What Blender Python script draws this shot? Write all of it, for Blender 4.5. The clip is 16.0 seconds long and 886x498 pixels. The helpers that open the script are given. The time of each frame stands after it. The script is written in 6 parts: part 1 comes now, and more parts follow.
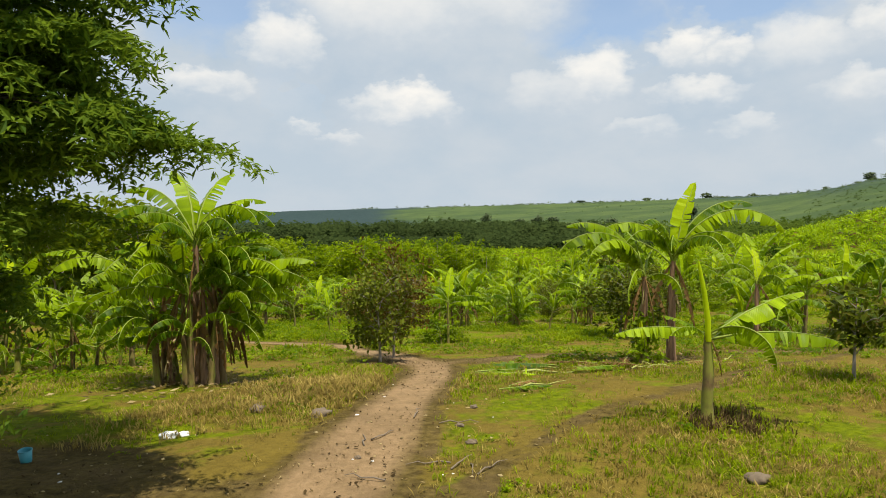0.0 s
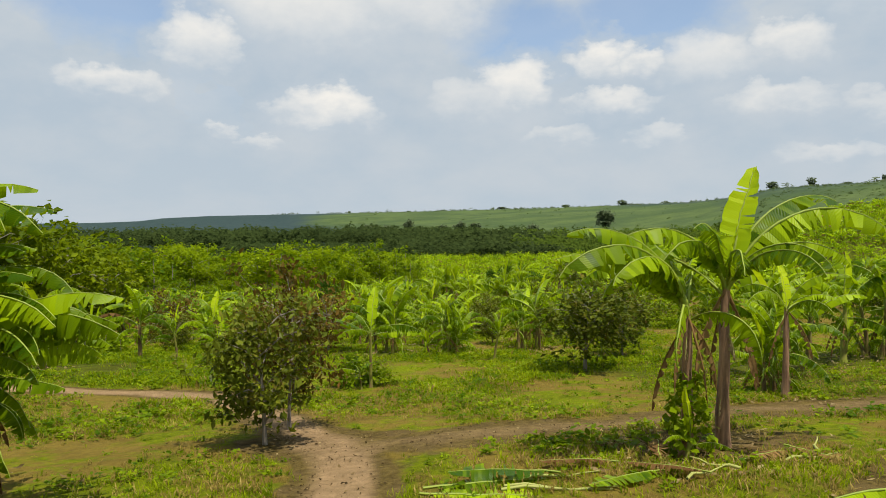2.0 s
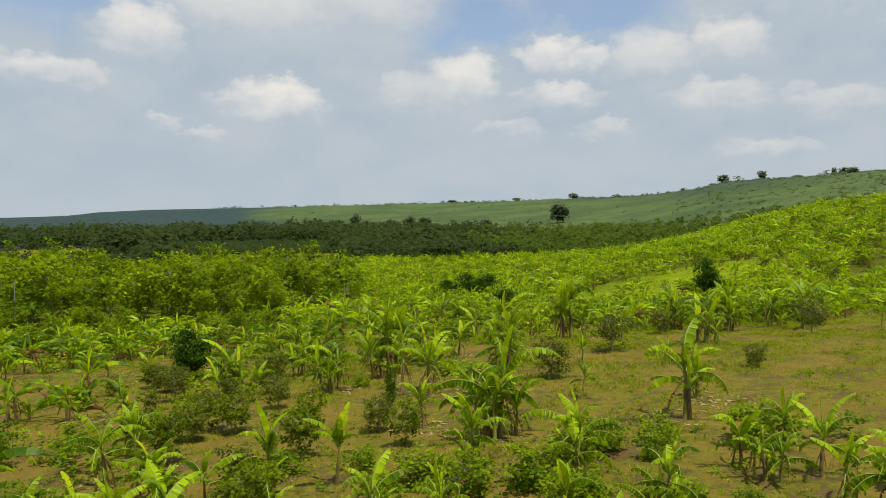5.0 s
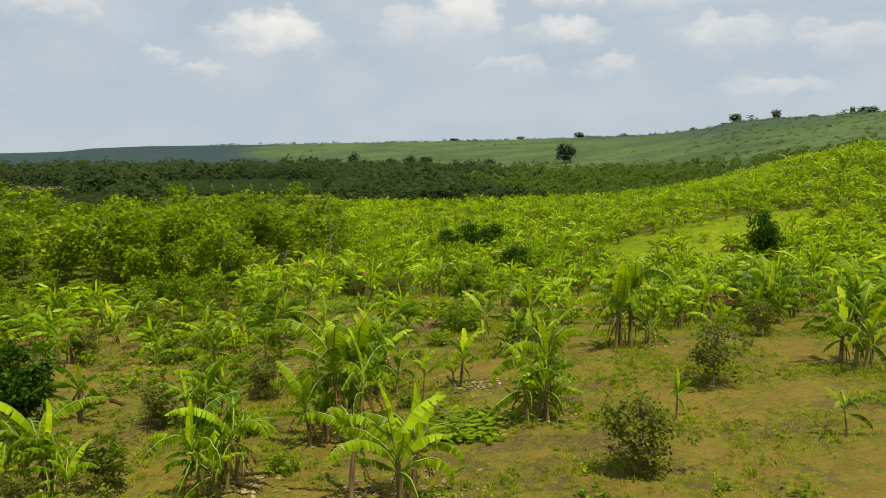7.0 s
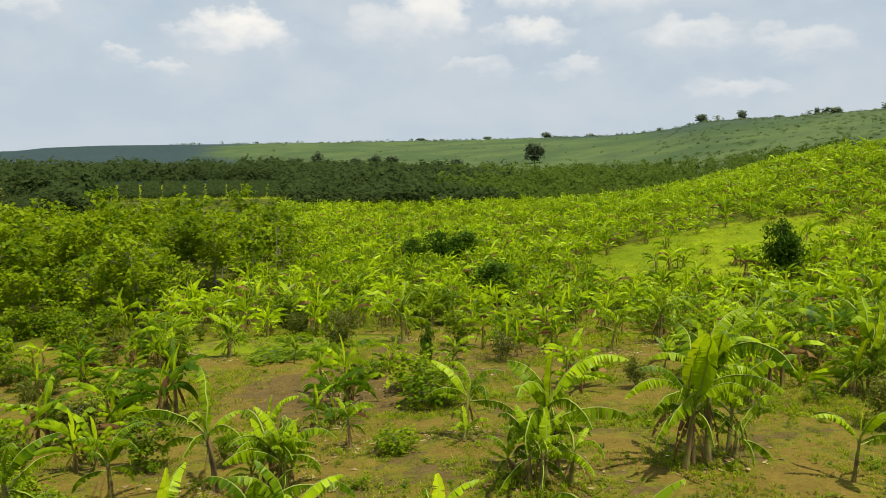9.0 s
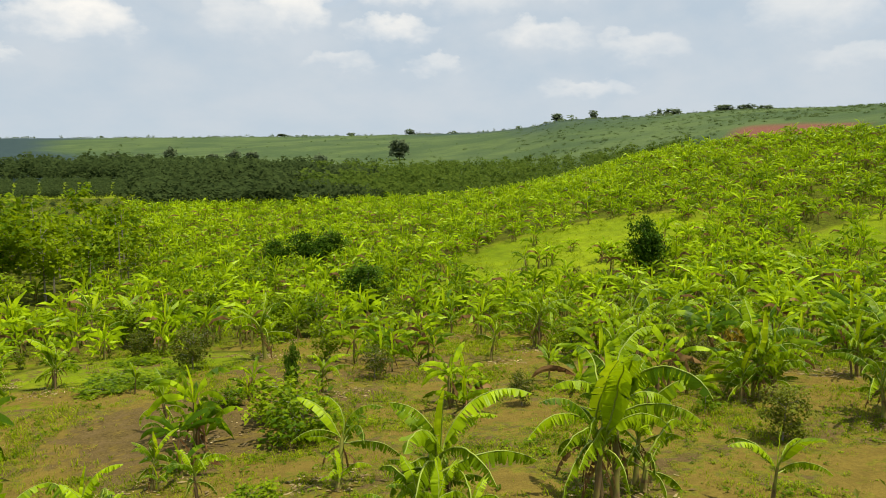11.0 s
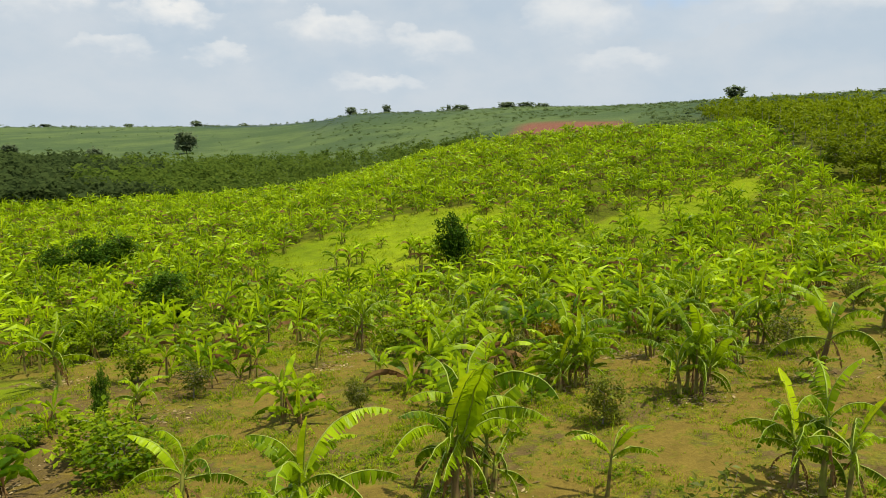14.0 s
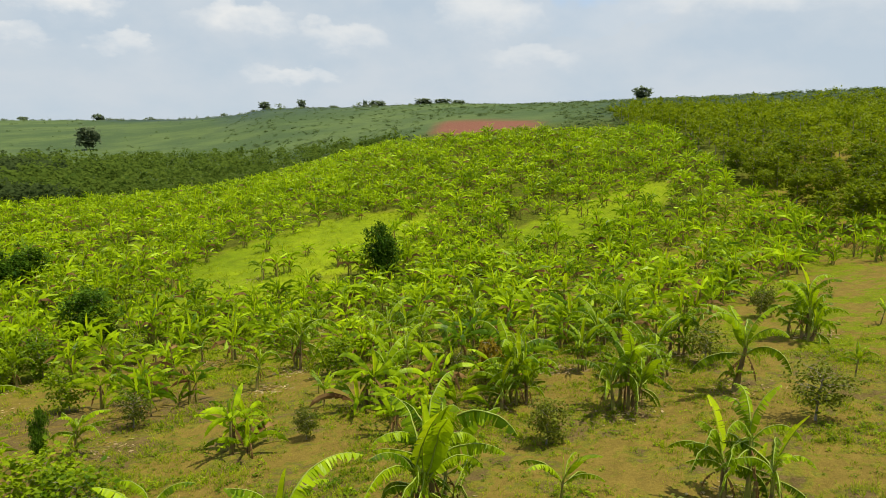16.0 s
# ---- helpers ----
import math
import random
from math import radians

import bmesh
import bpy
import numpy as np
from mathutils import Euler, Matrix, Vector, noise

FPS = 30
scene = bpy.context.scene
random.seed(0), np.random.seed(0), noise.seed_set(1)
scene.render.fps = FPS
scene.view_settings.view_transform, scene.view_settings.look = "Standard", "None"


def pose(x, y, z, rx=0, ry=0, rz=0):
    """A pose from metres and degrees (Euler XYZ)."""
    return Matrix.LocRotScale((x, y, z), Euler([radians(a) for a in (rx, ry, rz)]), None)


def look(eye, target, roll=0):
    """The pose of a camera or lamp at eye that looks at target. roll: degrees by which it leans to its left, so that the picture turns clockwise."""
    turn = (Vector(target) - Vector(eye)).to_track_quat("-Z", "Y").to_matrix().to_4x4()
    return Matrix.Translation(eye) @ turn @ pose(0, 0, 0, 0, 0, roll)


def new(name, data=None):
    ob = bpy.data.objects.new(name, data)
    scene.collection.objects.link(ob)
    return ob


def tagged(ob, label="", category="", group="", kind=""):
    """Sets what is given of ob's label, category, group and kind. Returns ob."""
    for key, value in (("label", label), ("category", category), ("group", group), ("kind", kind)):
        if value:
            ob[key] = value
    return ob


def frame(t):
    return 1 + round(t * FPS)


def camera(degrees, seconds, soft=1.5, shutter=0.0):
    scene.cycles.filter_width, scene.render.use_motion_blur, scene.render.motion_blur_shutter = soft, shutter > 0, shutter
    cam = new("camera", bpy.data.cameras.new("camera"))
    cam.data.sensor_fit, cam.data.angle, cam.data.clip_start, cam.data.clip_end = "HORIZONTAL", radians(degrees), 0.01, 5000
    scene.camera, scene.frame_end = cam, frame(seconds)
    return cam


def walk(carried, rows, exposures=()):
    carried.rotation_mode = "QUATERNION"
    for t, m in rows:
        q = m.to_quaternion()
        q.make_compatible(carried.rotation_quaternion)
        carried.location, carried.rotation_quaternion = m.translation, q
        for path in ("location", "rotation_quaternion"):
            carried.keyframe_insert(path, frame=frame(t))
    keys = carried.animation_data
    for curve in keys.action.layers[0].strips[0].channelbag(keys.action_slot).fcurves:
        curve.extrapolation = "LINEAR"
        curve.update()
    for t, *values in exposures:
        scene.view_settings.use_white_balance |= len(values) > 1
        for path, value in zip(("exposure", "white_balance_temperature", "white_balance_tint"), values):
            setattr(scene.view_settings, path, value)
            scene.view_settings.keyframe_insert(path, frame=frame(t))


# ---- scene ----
cam = camera(64.1, 16.0, soft=0.95)
PATH = [
    (0, (-0.091, 0.381, 2.541), (-0.077, 2.378, 2.441), -0.3),
    (0.5, (-0.074, 1.045, 2.534), (0.063, 3.038, 2.44), -0.3),
    (1, (-0.099, 2.05, 2.534), (0.118, 4.036, 2.443), -0.3),
    (1.5, (-0.105, 3.264, 2.529), (0.111, 5.251, 2.442), -0.2),
    (2, (-0.025, 5.388, 2.473), (0.208, 7.373, 2.389), -0.1),
    (2.5, (0.259, 9.428, 2.426), (0.6, 11.397, 2.349), -0.1),
    (3, (0.939, 14.682, 2.242), (1.324, 16.643, 2.174), -0.1),
    (3.5, (1.814, 20.706, 2.439), (2.196, 22.668, 2.38), -0.3),
    (6, (5.897, 43.548, 3.822), (6.267, 45.503, 3.618), 0.1),
    (6.5, (6.939, 48.454, 3.681), (7.308, 50.402, 3.417), 0.2),
    (7, (8.155, 53.926, 3.564), (8.521, 55.873, 3.289), 0.2),
    (7.5, (9.223, 59.189, 3.447), (9.589, 61.136, 3.171), 0.3),
    (8, (10.214, 64.215, 3.449), (10.602, 66.158, 3.175), 0.3),
    (8.5, (10.672, 66.336, 3.392), (11.091, 68.272, 3.118), 0.3),
    (9, (11.131, 68.207, 3.309), (11.588, 70.134, 3.035), 0.3),
    (11.5, (12.028, 72.18, 3.368), (12.934, 73.941, 3.086), 0.7),
    (12, (11.909, 72.427, 3.377), (12.894, 74.144, 3.094), 0.7),
    (12.5, (11.758, 72.602, 3.393), (12.823, 74.27, 3.108), 0.7),
    (13, (11.483, 72.686, 3.472), (12.625, 74.303, 3.185), 0.8),
    (13.5, (11.23, 72.782, 3.647), (12.446, 74.343, 3.358), 0.9),
    (14, (10.884, 72.838, 3.944), (12.174, 74.338, 3.652), 0.9),
    (14.5, (10.547, 72.905, 4.274), (11.884, 74.364, 3.979), 1.0),
    (15, (10.171, 72.981, 4.669), (11.548, 74.4, 4.372), 1.0),
    (15.5, (9.838, 73.04, 5.116), (11.253, 74.421, 4.816), 1.0),
    (16, (9.354, 73.106, 5.612), (10.811, 74.443, 5.309), 1.1),
]
walk(cam, [(t, look(eye, target, roll)) for t, eye, target, roll in PATH],
     exposures=[(0, 0.32), (1.5, 0.27), (2.5, 0.15), (3.5, 0.06), (6, 0.12), (7.5, 0.21), (9, 0.30), (12, 0.34), (16, 0.34)])

# ---------------------------------------------------------------- world, sun
SUN_ELEV, SUN_AZ = 72.0, 150.0          # degrees; azimuth clockwise from +y


def build_world():
    w = bpy.data.worlds.new("sky")
    scene.world = w
    w.use_nodes = True
    nt = w.node_tree
    nt.nodes.clear()
    N, L = nt.nodes.new, nt.links.new

    def math_node(op, a, b=None, c=None, clamp=False):
        n = N("ShaderNodeMath")
        n.operation, n.use_clamp = op, clamp
        for i, v in enumerate((a, b, c)):
            if v is None:
                continue
            if isinstance(v, (int, float)):
                n.inputs[i].default_value = v
            else:
                L(v, n.inputs[i])
        return n.outputs[0]

    def mix(fac, a, b):
        n = N("ShaderNodeMix")
        n.data_type = "RGBA"
        for sock, v in ((n.inputs["Factor"], fac), (n.inputs["A"], a), (n.inputs["B"], b)):
            if isinstance(v, (int, float)):
                sock.default_value = v
            elif isinstance(v, tuple):
                sock.default_value = (*v, 1)
            else:
                L(v, sock)
        return n.outputs["Result"]

    co = N("ShaderNodeTexCoord").outputs["Generated"]
    sep = N("ShaderNodeSeparateXYZ")
    L(co, sep.inputs[0])
    x, y, z = sep.outputs
    az = math_node("MULTIPLY", math_node("ARCTAN2", x, y), 57.2958)
    el = math_node("MULTIPLY", math_node("ARCSINE", z), 57.2958)
    # cloud plane coordinates, flattened towards the horizon
    comb = N("ShaderNodeCombineXYZ")
    L(math_node("MULTIPLY", az, 0.05), comb.inputs[0])
    L(math_node("MULTIPLY", math_node("POWER", math_node("MAXIMUM", el, 0.0), 0.8), 0.16), comb.inputs[1])
    comb.inputs[2].default_value = 3.3

    def cloud_noise(scale, detail, rough, shift):
        n = N("ShaderNodeTexNoise")
        m = N("ShaderNodeVectorMath")
        m.operation = "ADD"
        m.inputs[1].default_value = shift
        L(comb.outputs[0], m.inputs[0])
        L(m.outputs[0], n.inputs["Vector"])
        n.inputs["Scale"].default_value, n.inputs["Detail"].default_value, n.inputs["Roughness"].default_value = scale, detail, rough
        return n.outputs["Fac"]

    sky = N("ShaderNodeTexSky")
    sky.sky_type = "NISHITA"
    sky.sun_disc = False
    sky.sun_elevation, sky.sun_rotation = radians(SUN_ELEV), radians(SUN_AZ)
    sky.air_density, sky.dust_density, sky.ozone_density = 1.0, 1.2, 2.0
    blue = N("ShaderNodeVectorMath")
    blue.operation = "SCALE"
    L(sky.outputs[0], blue.inputs[0])
    blue.inputs["Scale"].default_value = 0.15

    veil = cloud_noise(1.2, 5, 0.5, (0, 0, 0))
    wisp = cloud_noise(2.6, 6, 0.55, (4, 1, 0))
    edge_u = math_node("MULTIPLY", math_node("SUBTRACT", cloud_noise(9, 7, 0.55, (0, 7, 2)), 0.5), 5.0)
    edge_v = math_node("MULTIPLY", math_node("SUBTRACT", cloud_noise(9, 7, 0.55, (9, 0, 5)), 0.5), 3.2)
    au, ev = math_node("ADD", az, edge_u), math_node("ADD", el, edge_v)

    def ramp(fac, *stops):
        n = N("ShaderNodeValToRGB")
        n.color_ramp.elements[0].position, n.color_ramp.elements[1].position = stops[0][0], stops[1][0]
        n.color_ramp.elements[0].color, n.color_ramp.elements[1].color = ((v,) * 3 + (1,) for _, v in stops)
        L(fac, n.inputs[0])
        return n.outputs["Color"]

    def spot(a0, e0, wide, tall):
        """Squared distance from a spot of the sky, in its own radii, and the height in it."""
        u = math_node("DIVIDE", math_node("SUBTRACT", au, a0), wide)
        v = math_node("DIVIDE", math_node("SUBTRACT", ev, e0), tall)
        return math_node("ADD", math_node("MULTIPLY", u, u), math_node("MULTIPLY", v, v)), v

    # openings of blue: azimuth, elevation, half width, half height
    gap = None
    for a0, e0, wide, tall in [(-18, 17, 7, 4.5), (13, 14.6, 6, 3.0), (23, 15.6, 7, 3.2), (58, 14, 4, 4), (92, 20, 16, 8), (-50, 20, 16, 9)]:
        d, _ = spot(a0, e0, wide, tall)
        g = math_node("SUBTRACT", 1.3, d, clamp=True)
        gap = g if gap is None else math_node("MAXIMUM", gap, g)
    # cumulus heads: azimuth, elevation of the middle, half width, half height, brightness
    west = [(-12.0, 13.0, 2.7, 2.3, 0.85), (-18.2, 9.9, 3.4, 1.3, 0.75), (-2.6, 8.6, 3.9, 1.7, 1.0), (-10.4, 6.9, 1.6, 0.6, 0.45), (-7.6, 6.0, 1.6, 0.7, 0.4),
             (-4.5, 16.0, 6.5, 3.4, 0.8), (4.5, 16.8, 6.0, 3.0, 0.75), (12.6, 10.3, 2.8, 2.3, 1.0), (9.0, 9.3, 3.6, 1.7, 0.45)]
    east = [(19.2, 12.2, 2.2, 1.7, 1.0), (22.4, 11.8, 2.0, 1.1, 0.8), (27.0, 11.6, 3.6, 2.0, 0.6),
             (32.6, 12.6, 2.8, 1.7, 0.75), (20.0, 8.9, 3.2, 1.1, 0.75), (31.8, 8.5, 3.8, 1.3, 0.55), (39.4, 7.7, 3.4, 1.0, 0.4), (23.5, 6.3, 2.2, 0.9, 0.45), (16.0, 6.6, 2.6, 0.8, 0.4), (35.5, 4.7, 3.6, 0.8, 0.4),
             (41.0, 16.0, 7.0, 3.0, 0.5), (50.5, 9.6, 3.8, 1.9, 0.5), (46.5, 12.4, 4.0, 1.6, 0.4), (54.0, 6.4, 3.6, 0.9, 0.3), (70.0, 10.4, 7.5, 1.5, 0.5), (64.0, 13.5, 6.0, 2.2, 0.45), (80.0, 12.0, 5.0, 2.2, 0.5)]
    heads = west + east
    bright = shade = None
    for a0, e0, wide, tall, power in heads:
        d, v = spot(a0, e0, wide, tall)
        m = math_node("MULTIPLY", math_node("SUBTRACT", 1.3, d), 0.95, clamp=True)
        soft_m = math_node("MULTIPLY", math_node("SUBTRACT", 2.4, d), 0.45 * power, clamp=True)
        lit = math_node("MULTIPLY", math_node("MULTIPLY", m, power), math_node("MULTIPLY_ADD", v, 0.62, 0.52, clamp=True))
        bright = lit if bright is None else math_node("MAXIMUM", bright, lit)
        shade = soft_m if shade is None else math_node("MAXIMUM", shade, soft_m)
    bright = math_node("MULTIPLY", bright, math_node("MULTIPLY_ADD", wisp, 0.5, 0.75), clamp=True)
    thin = ramp(math_node("MULTIPLY", el, 1 / 20.0), (0.25, 0.0), (1.0, 0.30))          # a little blue shows high up
    rest = ramp(math_node("MULTIPLY", el, 1 / 80.0), (0.26, 0.0), (0.55, 0.92))          # clearer overhead
    clear = math_node("MAXIMUM", math_node("MAXIMUM", math_node("MULTIPLY", gap, 0.7), math_node("MULTIPLY", thin, ramp(veil, (0.62, 0.0), (0.40, 1.0)))), math_node("MULTIPLY", rest, ramp(veil, (0.70, 0.0), (0.52, 1.0))))
    clear = math_node("MULTIPLY", clear, math_node("SUBTRACT", 1.0, shade))
    low = mix(ramp(math_node("MULTIPLY", el, 1 / 12.0), (0.0, 0.0), (1.0, 1.0)), (0.485, 0.56, 0.625), (0.435, 0.52, 0.605))
    grey = mix(ramp(wisp, (0.38, 0.0), (0.66, 1.0)), low, (0.53, 0.585, 0.635))
    col = mix(clear, grey, blue.outputs[0])
    col = mix(math_node("MULTIPLY", shade, 0.40), col, (0.57, 0.62, 0.67))
    col = mix(bright, col, (0.93, 0.89, 0.82))
    bg = N("ShaderNodeBackground")
    L(col, bg.inputs[0])
    bg.inputs[1].default_value = 0.90
    L(bg.outputs[0], N("ShaderNodeOutputWorld").inputs[0])


build_world()
sun = new("sun", bpy.data.lights.new("sun", "SUN"))
sun.data.energy, sun.data.angle, sun.data.color = 5.0, radians(0.6), (1.0, 0.93, 0.80)
_a, _e = radians(SUN_AZ), radians(SUN_ELEV)
sun.matrix_world = look((math.sin(_a) * math.cos(_e) * 50, math.cos(_a) * math.cos(_e) * 50, math.sin(_e) * 50), (0, 0, 0))


# ---------------------------------------------------------------- materials
def material(name, build):
    m = bpy.data.materials.new(name)
    m.use_nodes = True
    m.node_tree.nodes.clear()
    build(m.node_tree)
    return m


class Nodes:
    """Shortcuts for building node trees."""

    def __init__(self, nt):
        self.nt = nt

    def add(self, kind, **values):
        n = self.nt.nodes.new(kind)
        for key, value in values.items():
            self.put(n, key, value)
        return n

    def put(self, n, key, value):
        sock = n.inputs[key]
        if isinstance(value, bpy.types.NodeSocket):
            self.nt.links.new(value, sock)
        else:
            sock.default_value = (*value, 1) if isinstance(value, tuple) and len(value) == 3 and sock.type == "RGBA" else value

    def noise(self, vec, scale, detail=4.0, rough=0.55):
        n = self.add("ShaderNodeTexNoise", Scale=scale, Detail=detail, Roughness=rough)
        if vec is not None:
            self.put(n, "Vector", vec)
        return n.outputs["Fac"]

    def math(self, op, *args, clamp=False):
        n = self.nt.nodes.new("ShaderNodeMath")
        n.operation, n.use_clamp = op, clamp
        for i, v in enumerate(args):
            self.put(n, i, v)
        return n.outputs[0]

    def ramp(self, fac, *stops):
        n = self.nt.nodes.new("ShaderNodeValToRGB")
        e = n.color_ramp.elements
        while len(e) < len(stops):
            e.new(0.5)
        for el, (p, c) in zip(e, stops):
            el.position, el.color = p, (*((c,) * 3 if isinstance(c, (int, float)) else c), 1)
        self.put(n, 0, fac)
        return n.outputs["Color"]

    def mix(self, fac, a, b, blend="MIX"):
        n = self.nt.nodes.new("ShaderNodeMix")
        n.data_type, n.blend_type = "RGBA", blend
        for key, v in (("Factor", fac), ("A", a), ("B", b)):
            self.put(n, key, v)
        return n.outputs["Result"]

    def bump(self, height, strength, distance):
        return self.add("ShaderNodeBump", Height=height, Strength=strength, Distance=distance).outputs["Normal"]

    def out(self, shader):
        self.nt.links.new(shader, self.nt.nodes.new("ShaderNodeOutputMaterial").inputs["Surface"])


def foliage(name, dark, light, through_light=0.35, rough=0.5, veins=0.0, dry=None, vein_scale=60.0, gloss=0.05, island=0.6):
    """Leaf: colour varies from leaf to leaf and plant to plant, and light shines through."""
    def build(nt):
        b = Nodes(nt)
        geo, info, tex = b.add("ShaderNodeNewGeometry"), b.add("ShaderNodeObjectInfo"), b.add("ShaderNodeTexCoord")
        leaf = b.math("MULTIPLY_ADD", geo.outputs["Random Per Island"], island, b.math("MULTIPLY", info.outputs["Random"], 1.0 - island))
        plant = b.add("ShaderNodeAttribute")
        plant.attribute_name = "plant"
        leaf = b.math("MULTIPLY_ADD", plant.outputs["Fac"], 0.6, leaf)
        patch = b.ramp(b.noise(tex.outputs["Object"], 0.9, 4), (0.30, 0.0), (0.70, 1.0))
        col = b.mix(b.ramp(b.math("MULTIPLY_ADD", patch, 0.45, b.math("MULTIPLY", leaf, 0.55)), (0.30, 0.0), (0.86, 1.0)), dark, light)
        normal = None
        if veins:
            sep = b.add("ShaderNodeSeparateXYZ", Vector=tex.outputs["UV"])
            wave = b.math("SINE", b.math("MULTIPLY", b.math("MULTIPLY_ADD", b.math("ABSOLUTE", sep.outputs[0]), 0.10, sep.outputs[1]), vein_scale * 6.28))
            col = b.mix(b.math("MULTIPLY_ADD", wave, 0.05, 0.05), col, light)
            normal = b.bump(wave, veins, 0.01)
        if dry:
            spots = b.ramp(b.noise(tex.outputs["Object"], 9.0, 5, 0.65), (0.54, 0.0), (0.68, 1.0))
            col = b.mix(b.math("MULTIPLY", spots, 0.7), col, dry)
        p = b.add("ShaderNodeBsdfPrincipled", Roughness=rough)
        b.put(p, "Base Color", col)
        p.inputs["Specular IOR Level"].default_value = gloss
        t = b.add("ShaderNodeBsdfTranslucent")
        b.put(t, "Color", b.mix(0.6, col, tuple(min(1.0, v * 1.7) for v in light)))
        if normal is not None:
            b.put(p, "Normal", normal)
        m = b.add("ShaderNodeMixShader", Fac=through_light)
        nt.links.new(p.outputs[0], m.inputs[1])
        nt.links.new(t.outputs[0], m.inputs[2])
        b.out(m.outputs[0])
    return material(name, build)


def bark(name, dark, light, scale=14.0, green=None):
    def build(nt):
        b = Nodes(nt)
        tex, info = b.add("ShaderNodeTexCoord"), b.add("ShaderNodeObjectInfo")
        mapped = b.add("ShaderNodeMapping", Vector=tex.outputs["Object"])
        mapped.inputs["Scale"].default_value = (1.0, 1.0, 0.22)
        fibre = b.noise(mapped.outputs[0], scale, 6, 0.65)
        blotch = b.noise(tex.outputs["Object"], 3.2, 4)
        col = b.mix(b.ramp(fibre, (0.3, 0.0), (0.7, 1.0)), dark, light)
        if green:
            col = b.mix(b.ramp(b.math("MULTIPLY_ADD", info.outputs["Random"], 0.25, b.math("SUBTRACT", blotch, 0.12)), (0.42, 0.0), (0.60, 1.0)), col, green)
        else:
            col = b.mix(b.math("MULTIPLY", b.ramp(blotch, (0.5, 0.0), (0.7, 1.0)), 0.5), col, dark)
        p = b.add("ShaderNodeBsdfPrincipled", Roughness=0.8)
        b.put(p, "Base Color", col)
        b.put(p, "Normal", b.bump(fibre, 0.6, 0.02))
        b.out(p.outputs[0])
    return material(name, build)


def plain_rough(name, dark, light, scale=8.0, rough=0.7):
    def build(nt):
        b = Nodes(nt)
        tex = b.add("ShaderNodeTexCoord")
        n = b.noise(tex.outputs["Object"], scale, 6, 0.6)
        p = b.add("ShaderNodeBsdfPrincipled", Roughness=rough)
        b.put(p, "Base Color", b.mix(n, dark, light))
        b.put(p, "Normal", b.bump(n, 0.4, 0.01))
        b.out(p.outputs[0])
    return material(name, build)


